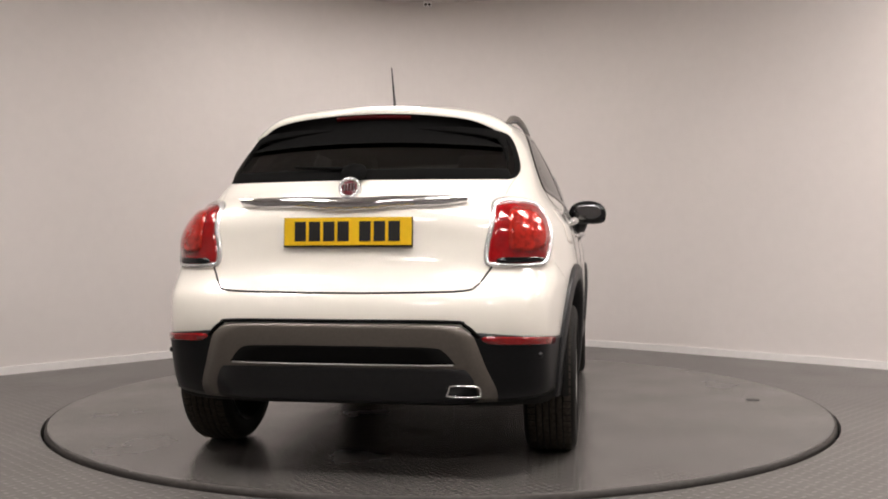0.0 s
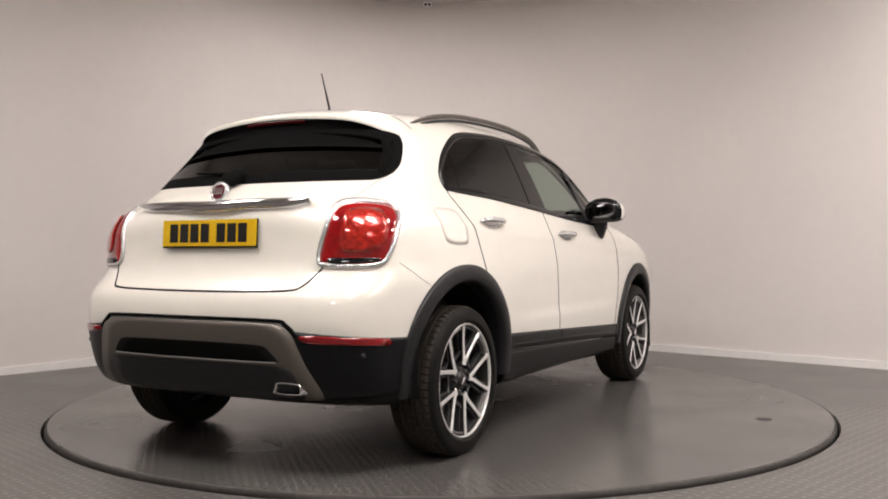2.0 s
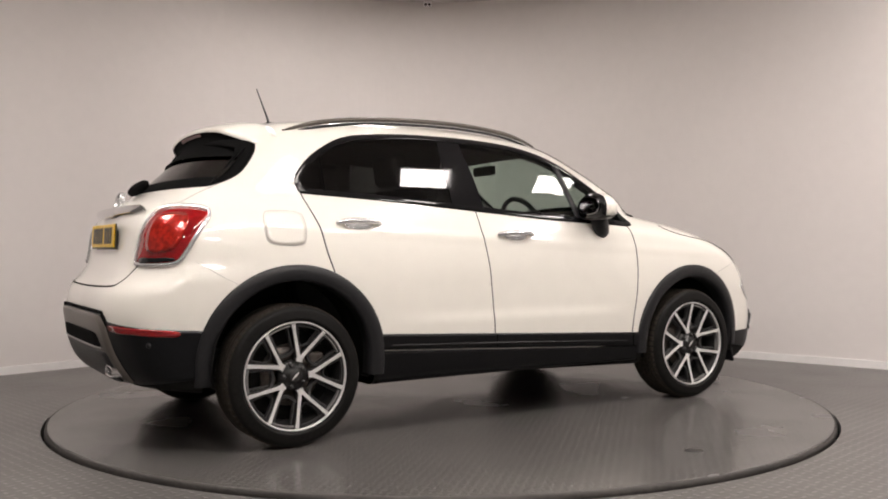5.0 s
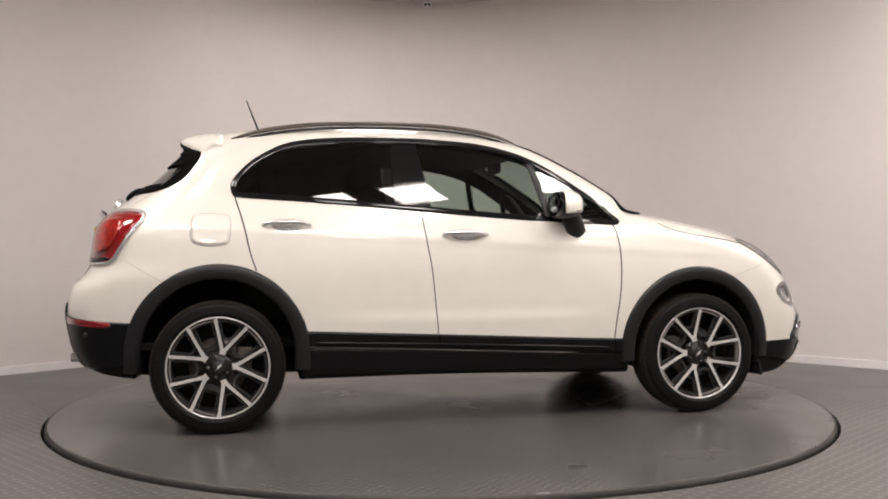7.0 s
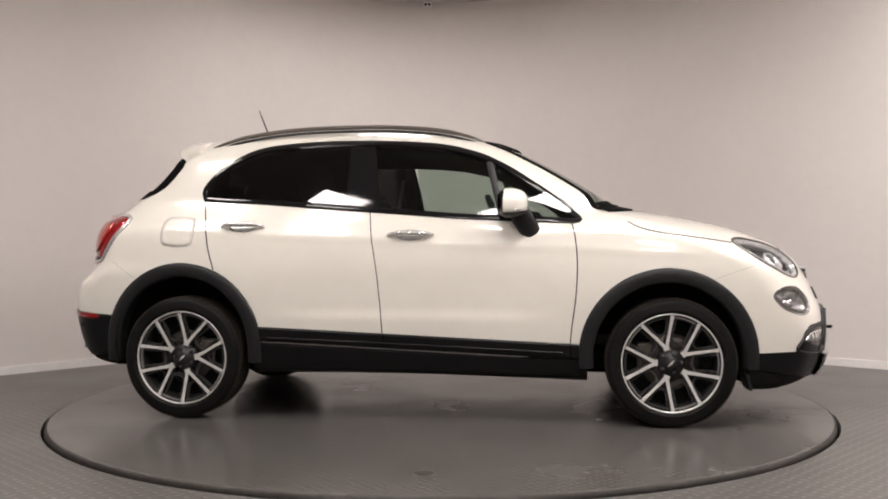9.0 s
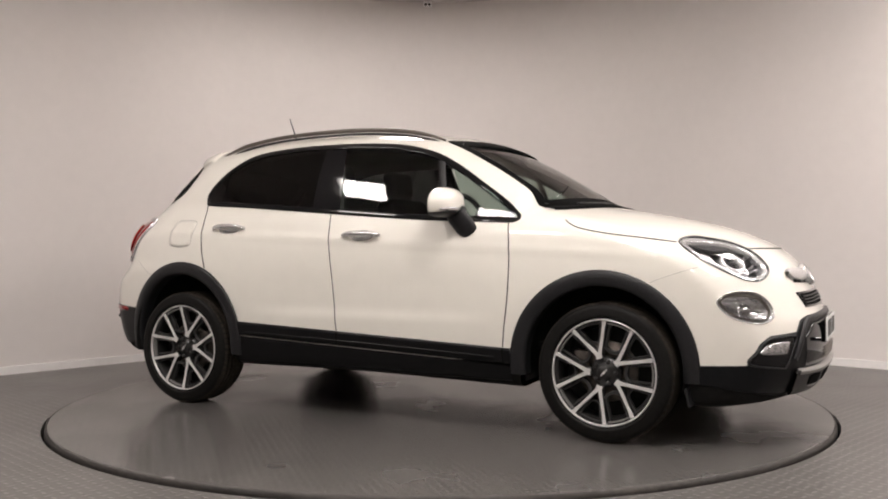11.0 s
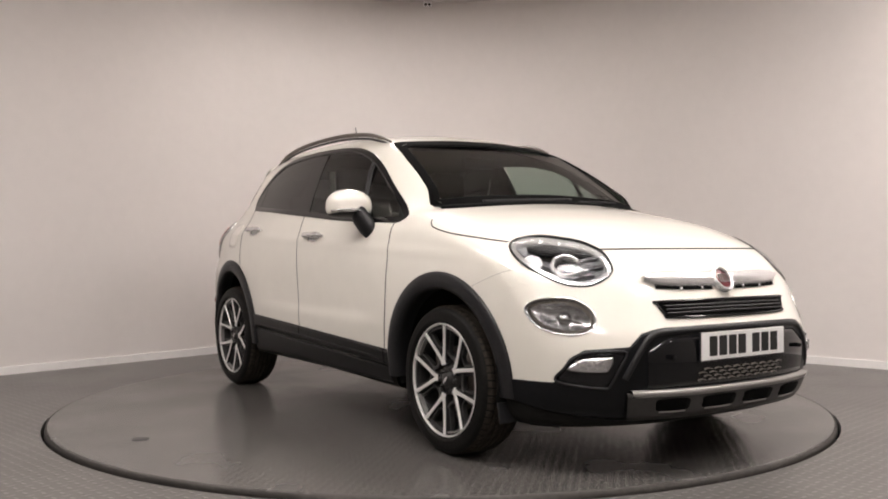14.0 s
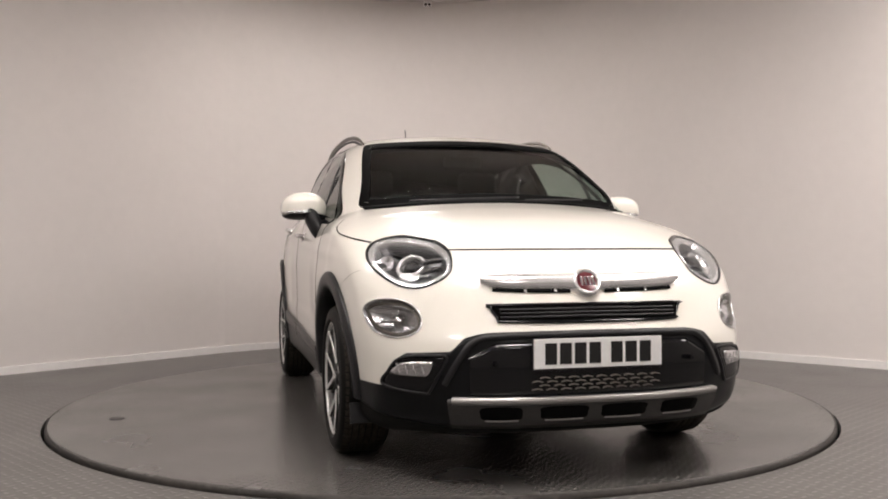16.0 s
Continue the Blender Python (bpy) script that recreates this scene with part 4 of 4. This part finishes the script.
def front_face(car):
    # chrome moustache with the round badge
    for s in (1, -1):
        y = np.linspace(.045, .415, 22)
        wide = np.interp(y, [.045, .12, .30, .38, .415], [.030, .027, .028, .022, .008])
        zc = .772 + .006 * (y / .4)
        rows = []
        for w, h in ((1, -.004), (1, .010), (.6, .021), (0, .024), (-.6, .018), (-1, .010), (-1, -.004)):
            rows.append(on_front(s * y, zc + wide * w, h))
        bar_part = mesh_part("grille_bar", np.vstack(rows), grid_faces(7, 22), SATIN_CHROME, car, "brushed chrome grille bar")
        mesh_part("bar_slot", *line([(s * .07, .739), (s * .22, .741), (s * .375, .747)], .011, on_front, .006, 20), SEAM, bar_part, "black slot below the bar")
        for y0 in (.13, .25):
            mesh_part("slot_rib", *line([(s * y0, .735), (s * (y0 + .001), .745)], .012, on_front, .008, 4), SATIN_CHROME, bar_part)
    badge(car, aimed(on_front, 0., .767, .012), .058, "front")
    # upper slot grille
    slot = spline([(-.392, .683), (-.38, .689), (0, .691), (.38, .689), (.392, .683), (.366, .640), (.345, .630), (0, .626), (-.345, .630), (-.366, .640)], 120, True)
    g = mesh_part("upper_grille", *patch(slot, on_front, .003, 5, .006), SEAM, car, "narrow black upper grille slot")
    mesh_part("grille_edge", *band(inset(slot, -.006), inset(slot, .004), on_front, .007), GLOSS_BLACK, g)
    for z0 in (.672, .658, .644):
        mesh_part("grille_slat", *line([(-.36, z0), (0, z0 + .002), (.36, z0)], .006, on_front, .010, 40), BLACK_PLASTIC, g)
    # lower opening, mesh and silver guard
    deg = np.radians(np.linspace(-30.5, 30.5, 70))
    lowg = mesh_part("lower_grille", *sheet(deg * ARM, .365 + 0 * deg, np.interp(np.abs(np.degrees(deg)), [0, 25, 30.5], [.560, .552, .50]), on_nose, .009, 8, .01), GLOSS_BLACK, car, "gloss black lower grille opening")
    mesh_part("opening_edge", *line([(radians(a) * ARM, z) for a, z in ((-36, .40), (-32.5, .50), (-29.5, .557), (-24, .575), (0, .580), (24, .575), (29.5, .557), (32.5, .50), (36, .40))], .022, on_nose, .016, 120), BLACK_PLASTIC, lowg, "black plastic opening edge")
    for row in range(4):
        for k in range(9):
            y0 = -.26 + .056 * k + (.028 if row % 2 else 0)
            mesh_part("mesh_rib", *line([(y0, .382 + .014 * row), (y0 + .020, .386 + .014 * row), (y0 + .040, .382 + .014 * row)], .0035, on_front, .017, 6), GREY_PLASTIC, lowg)
    bar2 = np.radians(np.linspace(-35.5, 35.5, 90))
    guard = mesh_part("silver_guard", *sheet(bar2 * ARM, .246 + 0 * bar2, .348 - .004 * np.abs(bar2), on_nose, .024, 6, .03), GUARD_GREY, car, "dark grey lower guard with four openings")
    mesh_part("guard_ledge", *line([(w * ARM, .345) for w in np.radians(np.linspace(-34.5, 34.5, 50))], .020, on_nose, .031, 90), SILVER, guard, "silver upper ledge")
    for a0, a1 in ((-32.5, -22.0), (-17.5, -5.5), (-1.5, 10.5), (15, 24.5)):
        a0, a1 = a0 + 4.0, a1 + 4.0
        hole = spline(arcs([(a0, .300), (a0 + .8, .322), (a1 - .8, .322), (a1, .300), (a1 - 1., .280), (a0 + 1., .280)]), 48, True)
        h = mesh_part("guard_opening", *patch(hole, on_nose, .027, 3, .006), SEAM, guard, "black opening")
        mesh_part("opening_lip", *line(arcs([(a0 + 1., .277), ((a0 + a1) / 2, .276), (a1 - 1., .277)]), .005, on_nose, .029, 16), SILVER, h)
    number_plate(car, Matrix.Translation((2.198, 0, .514)) @ pose(0, 0, 0, 90, 0, 90), PLATE_WHITE, "white front number plate with black bars")
    for s in (1, -1):
        part("air_deflector", box((.012, .20, .085), (1.665, s * .76, .235), .004, pose(0, 0, 0, 0, -12, 0)), BLACK_PLASTIC, car, "black deflector flap before the wheel")
        part("plate_bracket", box((.03, .016, .018), (2.172, s * .40, .48), .004), GLOSS_BLACK, car)


def number_plate(car, m, mat, label):
    """Faces its own z axis; x runs along it."""
    p = part("number_plate", box((.520, .111, .006), (0, 0, 0), .002), mat, car, label)
    x = -.193
    for k in range(7):
        part("plate_bar", box((.047, .079, .0016), (x, 0, .0037), .0006), PLATE_INK, p)
        x += .059 if k != 3 else .0885
    part("plate_backing", box((.528, .119, .006), (0, -.003, -.0062), .002), BLACK_PLASTIC, p)
    p.matrix_basis = m
    return p


def badge(car, m, r, where):
    ring = disc_part("badge", [(r * .72, .004), (r * .78, .013), (r * .9, .016), (r, .010), (r * 1.02, -.012)], m, SATIN_CHROME, car, "round chrome badge with a dark red centre")
    disc_part("enamel", [(0, .010), (r * .5, .010), (r * .72, .008)], m, MAROON, ring, "dark red enamel")
    for k in range(4):
        bm = box((r * .15, r * .66, .004), (0, 0, 0), .001)
        bmesh.ops.transform(bm, matrix=m @ Matrix.Translation(((k - 1.5) * r * .28, 0, .0115)), verts=bm.verts)
        part("badge_bar", bm, CHROME, ring)


def rear_face(car):
    y = np.linspace(-.468, .468, 60)
    u = np.abs(y) / .468
    wide = np.interp(u, [0, .25, .38, .8, 1], [.024, .022, .018, .016, .004])
    zc = np.interp(u, [0, .22, .38, 1], [1.082, 1.083, 1.087, 1.088])
    rows = [on_rear(y, zc + wide * w, h) for w, h in ((1, -.004), (1, .010), (.55, .030), (.0, .036), (-.6, .030), (-1, .016), (-1, -.004))]
    mesh_part("tailgate_bar", np.vstack(rows), grid_faces(7, 60), CHROME, car, "polished chrome tailgate bar")
    seat_at = on_rear(np.array([.01]), np.array([1.137]), .020)[0]
    badge(car, Matrix.Translation(Vector(seat_at)) @ Vector((-1, 0, .30)).to_track_quat("Z", "Y").to_matrix().to_4x4(), .046, "rear")
    number_plate(car, Matrix.Translation((-1.950, -.002, .976)) @ pose(0, 0, 0, 90, 0, -90) @ pose(0, 0, 0, -3, 0, 0), YELLOW, "yellow rear number plate with black bars")
    # bronze-grey guard with a black insert
    half = [(0, .618), (15, .618), (28, .616), (32, .606), (34.6, .580), (36.6, .515), (38.5, .45), (42.8, .335), (40.5, .322), (20, .318)]
    outer = spline(arcs(half + [(0, .318)] + [(-a, z) for a, z in half[:0:-1]]), 240, True)
    guard = mesh_part("rear_guard", *patch(outer, on_tail, .014, 10, .02), GREY_PLASTIC, car, "bronze-grey painted rear guard")
    half = [(0, .537), (20, .536), (26.5, .532), (28.5, .520), (31, .478), (30, .472), (15, .470)]
    hole = spline(arcs(half + [(0, .470)] + [(-a, z) for a, z in half[:0:-1]]), 160, True)
    mesh_part("insert", *patch(hole, on_tail, .0175, 6, .006), SEAM, guard, "black recessed insert")
    mesh_part("insert_lip", *line(arcs([(-31, .4685), (-15, .466), (0, .466), (15, .466), (31, .4685)]), .005, on_tail, .021, 90), SILVER, guard)
    half = [(0, .455), (20, .455), (32, .452), (34.5, .44), (37.5, .36), (36.5, .322), (15, .314)]
    skirt = spline(arcs(half + [(0, .314)] + [(-a, z) for a, z in half[:0:-1]]), 160, True)
    mesh_part("lower_skirt", *patch(skirt, on_tail, .0175, 7, .008), BLACK_PLASTIC, guard, "black lower skirt")
    mesh_part("guard_gap", *line(arcs([(-36.2, .570), (-33, .615), (-29, .628), (0, .629), (29, .628), (33, .615), (36.2, .570)]), .014, on_tail, .010, 120), SEAM, guard)
    for s in (1, -1):
        def put(name, made, mat, label=""):
            v, f = made
            mesh_part(name, np.asarray(v) * (1, s, 1), f if s > 0 else [q[::-1] for q in f], mat, car, label)
        refl = spline(arcs([(37.2, .573), (47, .568), (57.5, .554), (57.4, .530), (47, .540), (38.6, .547)]), 60, True)
        put("rear_reflector", patch(refl, on_tail, .010, 3, .006, .002), RED_LENS, "narrow red bumper reflector")
        p = on_tail(np.array([radians(51.) * ARM]), np.array([.495]), .006)[0] * (1, s, 1)
        mesh_part("parking_sensor", *blob((.012, .012, .012), p, 2., (10, 16)), BLACK_PLASTIC, car)
    # exhaust tip: a rounded trapezoid tube
    o = spline([(-.408, .340), (-.413, .362), (-.428, .386), (-.520, .386), (-.540, .376), (-.544, .348), (-.532, .338), (-.47, .336)], 48, True)
    rows = []
    for x, d in ((-1.83, 0), (-2.018, 0), (-2.024, .003), (-2.022, .008), (-2.01, .010), (-1.87, .010)):
        q = inset(o, d)
        rows.append(np.c_[np.full(48, x), q])
    tip = mesh_part("exhaust_tip", np.vstack(rows), grid_faces(len(rows), 48, True), CHROME, car, "chrome trapezoid exhaust tip")
    q = inset(o, .009)
    mesh_part("exhaust_inside", np.c_[np.full(48, -1.93), q], [tuple(range(48))], SEAM, tip)
    part("silencer", box((.36, .9, .11), (-1.68, .05, .335), .05, None, 4), UNDER, car, "dark exhaust silencer")
    part("rear_axle", box((.16, 1.35, .10), (-1.285, 0, .27), .04, None, 3), UNDER, car)
    part("floor_pan", box((3.0, 1.20, .10), (.1, 0, .31), .03, None, 2), UNDER, car, "dark underbody floor pan")
    for s in (1, -1):
        part("spring_strut", box((.05, .05, .32), (-1.20, s * .60, .45), .02, None, 3), UNDER, car)


def spoiler(car):
    y = np.linspace(-.60, .60, 61)
    tip_x = -1.515 + .075 * (np.abs(y) / .6) ** 3
    tip_z = 1.518 - .17 * y * y - .050 * (np.maximum(np.abs(y) - .36, 0) / .24) ** 2.2
    hug = ramp(.44, .60, np.abs(y))
    tip_x = tip_x * (1 - hug) + (on_rear(y, tip_z)[:, 0] - .004) * hug
    root = cast(np.stack([np.full(61, -1.27) + .0 * y, y, np.full(61, 1.8)], -1), (0, 0, -1), .6)
    rows = [root + normals(root) * -.004]
    for w in (.0, .25, .5, .75, .93):
        p = root * (1 - w) + np.stack([tip_x, y, tip_z + .004], -1) * w
        p[:, 2] += .016 * math.sin(math.pi * w) + .004
        rows.append(p)
    rows.append(np.stack([tip_x, y, tip_z], -1))
    rows.append(np.stack([tip_x + .004, y, tip_z - .012], -1))
    sp = mesh_part("spoiler", np.vstack(rows), grid_faces(len(rows), 61), WHITE, car, "white roof spoiler over the rear window")
    under = [np.stack([tip_x + .004, y, tip_z - .012], -1)]
    low_z = 1.368 - .022 * (y / .6) ** 2
    g = smooth_lay(on_rear, REAR_GLASS, 0)(y * .985, low_z, .008)
    for w in (.15, .3, .45, .6, .75, .9, 1.):
        p = under[0] * (1 - w) + g * w
        p[:, 0] += .045 * math.sin(math.pi * w)
        p[:, 2] += .012 * math.sin(math.pi * w)
        under.append(p)
    mesh_part("spoiler_shroud", np.vstack(under), grid_faces(8, 61), SEAM, sp, "black spoiler underside")
    b = np.linspace(-.17, .17, 20)
    a0 = np.stack([np.interp(b, y, tip_x) + .008, b, np.interp(b, y, tip_z) - .016], -1)
    a1 = a0 + np.array([.012, 0, -.020])
    mesh_part("high_brake_light", np.vstack([a0, a0 + (-.006, 0, -.004), a1 + (-.008, 0, 0), a1]), grid_faces(4, 20), HIGH_RED, sp, "dark red high brake light")
    wm = mesh_part("rear_wiper", *blob((.060, .055, .028), (-1.772, .02, 1.222), 2.2, (14, 24), pose(0, 0, 0, 0, -35, 0)), SEAM, car, "black rear wiper with a rounded cover")
    p = on_rear(np.linspace(.02, .30, 14), np.linspace(1.228, 1.245, 14), .016)
    mesh_part("wiper_arm", *tube(p, np.linspace(.010, .005, 14), 8), SEAM, wm)


def roof_things(car):
    p = spline([(-1.225, -.560, 1.486), (-1.13, -.566, 1.517), (-1.0, -.572, 1.546), (-.78, -.578, 1.572), (-.50, -.580, 1.584), (-.20, -.580, 1.582), (.06, -.576, 1.561), (.22, -.568, 1.529), (.315, -.562, 1.496)], 60)
    r = .0115 * np.minimum(1, np.minimum(np.linspace(0, 8, 60), np.linspace(8, 0, 60)) * .6 + .45)
    one, two = both("roof_rail", tube(p, r, 12, 1.05), GREY_PLASTIC, car, "dark bronze-grey roof rail")
    for s in (1, -1):
        q = p * (1, s, 1) - np.array([0, 0, .022])
        mesh_part("rail_foot", *tube(q, .006, 8, 1.2), BLACK_PLASTIC, one if s > 0 else two)
    a = mesh_part("aerial", *tube([(-1.075, 0, 1.585), (-1.085, 0, 1.625), (-1.115, 0, 1.70), (-1.148, 0, 1.785)], [.009, .006, .0045, .003], 8, 1., (0, 1, 0)), BLACK_PLASTIC, car, "short black roof aerial")
    mesh_part("aerial_base", *blob((.035, .016, .012), (-1.07, 0, 1.598), 2., (10, 18)), BLACK_PLASTIC, a)


def door_mirrors(car):
    for s in (1, -1):
        v, f = blob((.082, .121, .073), (0, 0, 0), 2.6, (26, 40))
        v[:, 0] *= np.where(v[:, 0] < 0, .55, 1.25)
        flat_z = v[:, 2].copy()
        v[:, 2] -= .016 * (np.abs(v[:, 1]) / .119) ** 2
        place = np.array([.472, -.918, 1.140])
        m = mesh_part("door_mirror", (v + place) * (1, s, 1), f if s > 0 else [q[::-1] for q in f], WHITE, car, "white door mirror on a black arm")
        low = flat_z < -.036
        g = [q for q in f if all(low[list(q)])]
        w = v * 1.03
        mesh_part("lower_shell", (w + place) * (1, s, 1), g if s > 0 else [q[::-1] for q in g], BLACK_PLASTIC, m, "black lower mirror shell")
        back = v[:, 0] < -.012
        g = [q for q in f if all(back[list(q)])]
        w = v * (1.05, 1.02, 1.02)
        mesh_part("back_shell", (w + place) * (1, s, 1), g if s > 0 else [q[::-1] for q in g], GLOSS_BLACK, m, "gloss black mirror back")
        gl = blob((.004, .088, .048), (-.047, 0, .0), 2.6, (10, 30))
        mesh_part("mirror_glass", (gl[0] + place) * (1, s, 1), gl[1], MIRROR, m, "silvered mirror glass, darkened for the dim reflection")
        arm = tube(np.array([(.525, -.895, 1.110), (.540, -.878, 1.065), (.572, -.856, 1.015), (.594, -.844, .985), (.600, -.840, .974)]) * (1, s, 1), [.050, .055, .054, .045, .026], 16, .72, (0, 1, 0))
        mesh_part("arm", *arm, BLACK_PLASTIC, m, "black mirror arm")
        ind = tube(np.array([(.512, -1.030, 1.100), (.550, -1.00, 1.102), (.572, -.94, 1.104), (.575, -.88, 1.104)]) * (1, s, 1), [.006, .009, .009, .006], 8)
        mesh_part("indicator", *ind, REFLECTOR, m, "clear indicator strip")


def wipers(car):
    for y0, y1, z1 in ((-.46, .10, 1.158), (.12, .46, 1.152)):
        yy = np.linspace(y0, y1, 24)
        p = on_front(yy, np.linspace(1.142 if abs(y0) < .3 else 1.135, z1, 24), .005)
        w = mesh_part("front_wiper", *tube(p, .0065, 8), BLACK_PLASTIC, car, "black windscreen wiper")
    both("cowl_edge", line([(0, 1.138), (-.2, 1.134), (-.4, 1.124), (-.56, 1.113), (-.68, 1.105)], .016, on_front, .006, 40), SEAM, car)


def cabin(car):
    part("cabin_floor", box((2.9, 1.36, .04), (-.45, 0, .42), .01), CABIN, car)
    dash = part("dashboard", box((.42, 1.36, .26), (.70, 0, .945), .07, None, 4), CABIN, car, "dark dashboard")
    part("instrument_hood", box((.16, .36, .07), (.55, -.36, 1.075), .03, None, 3), CABIN, dash)
    a = np.linspace(0, 2 * np.pi, 33)
    m = pose(.40, -.36, 1.035, 0, 66, 0)
    ring = [tuple(m @ Vector((.185 * math.cos(q), .185 * math.sin(q), 0))) for q in a]
    st = mesh_part("steering_wheel", *tube(ring, .015, 10, 1., tuple(m.to_3x3() @ Vector((0, 0, 1)))), CABIN, car, "black steering wheel")
    part("wheel_boss", box((.05, .16, .12), (.415, -.36, 1.03), .02, None, 3), CABIN, st)
    for s in (1, -1):
        seat = part("front_seat", box((.52, .50, .18), (-.12, s * .36, .62), .06, None, 4), CABIN, car, "dark cloth front seat")
        part("seat_back", box((.16, .48, .62), (-.42, s * .36, .93), .07, pose(0, 0, 0, 0, -14, 0), 4), CABIN, seat)
        part("headrest", box((.10, .26, .17), (-.515, s * .36, 1.335), .045, pose(0, 0, 0, 0, -8, 0), 4), CABIN, seat)
        for k in (-.06, .06):
            mesh_part("headrest_post", *tube([(-.48, s * .36 + k, 1.20), (-.505, s * .36 + k, 1.28)], .006, 6), CHROME, seat)
        part("rear_headrest", box((.09, .26, .16), (-1.20, s * .36, 1.20), .04, None, 4), CABIN, car)
    bench = part("rear_seat", box((.48, 1.24, .18), (-.90, 0, .62), .06, None, 4), CABIN, car, "dark cloth rear bench")
    part("seat_back", box((.15, 1.24, .58), (-1.15, 0, .90), .06, pose(0, 0, 0, 0, -14, 0), 4), CABIN, bench)
    part("parcel_shelf", box((.48, 1.14, .03), (-1.46, 0, 1.11), .01), CABIN, car)
    part("cabin_mirror", box((.03, .22, .06), (.36, 0, 1.40), .014, None, 3), CABIN, car, "interior mirror")
    for s in (1, -1):
        belt = tube(np.array([(-.33, -.60, 1.38), (-.36, -.575, 1.15), (-.36, -.56, .9)]) * (1, s, 1), .02, 6, .15)
        mesh_part("seat_belt", *belt, CABIN_LIGHT, car, "grey seat belt")


# panels at (-.42, 1.65) and (4.35, -1.5) are added fill for wall and car side
PANELS = [(x, y, 43) for x, y in ((.75, -2.7), (2.05, -1.6), (3.3, -.4), (-1.8, -2.8), (0.0, -3.35), (-2.75, -1.4), (-.42, 1.65), (3.2, -3.4), (4.35, -1.5), (1.4, -6.2), (-1.4, -6.2))]
# the turntable's heading: seconds, degrees
TURN = [(0.0, 80.13), (1.0, 70.63), (2.0, 61.04), (3.0, 51.36), (4.0, 41.61), (5.0, 31.81), (6.0, 21.98), (7.0, 12.12), (8.0, 2.25), (9.0, -7.62),
        (10.0, -17.46), (11.0, -27.26), (12.0, -37.02), (13.0, -46.71), (14.0, -56.31), (15.0, -65.82), (16.0, -75.22)]


def build_car():
    car = tagged(new("car"), "white five-door crossover with black cladding and alloy wheels", "car")
    car_body(car)
    car_glass(car)
    cladding(car)
    seams(car)
    handles(car)
    for x, phases in ((-WHEEL_X, (2, 20)), (WHEEL_X, (36, 50))):
        for sidey, phase in zip((-1, 1), phases):
            wheel(car, x, sidey, phase)
    headlamps(car)
    tail_lamps(car)
    front_face(car)
    rear_face(car)
    spoiler(car)
    roof_things(car)
    door_mirrors(car)
    wipers(car)
    cabin(car)
    return car


# ---- building ----
room()
for px, py, turn in PANELS:
    ceiling_panel(px, py, turn)
wall_sensor()
table = turntable()
car = build_car()


def motions():
    rows = [(t, a) for t, a in TURN]
    walk(table, [(t, pose(0, 0, 0, 0, 0, a)) for t, a in rows])
    walk(car, [(t, pose(0, 0, 0, 0, 0, a) @ Matrix.Translation((-.0096, .0363, 0))) for t, a in rows])


motions()
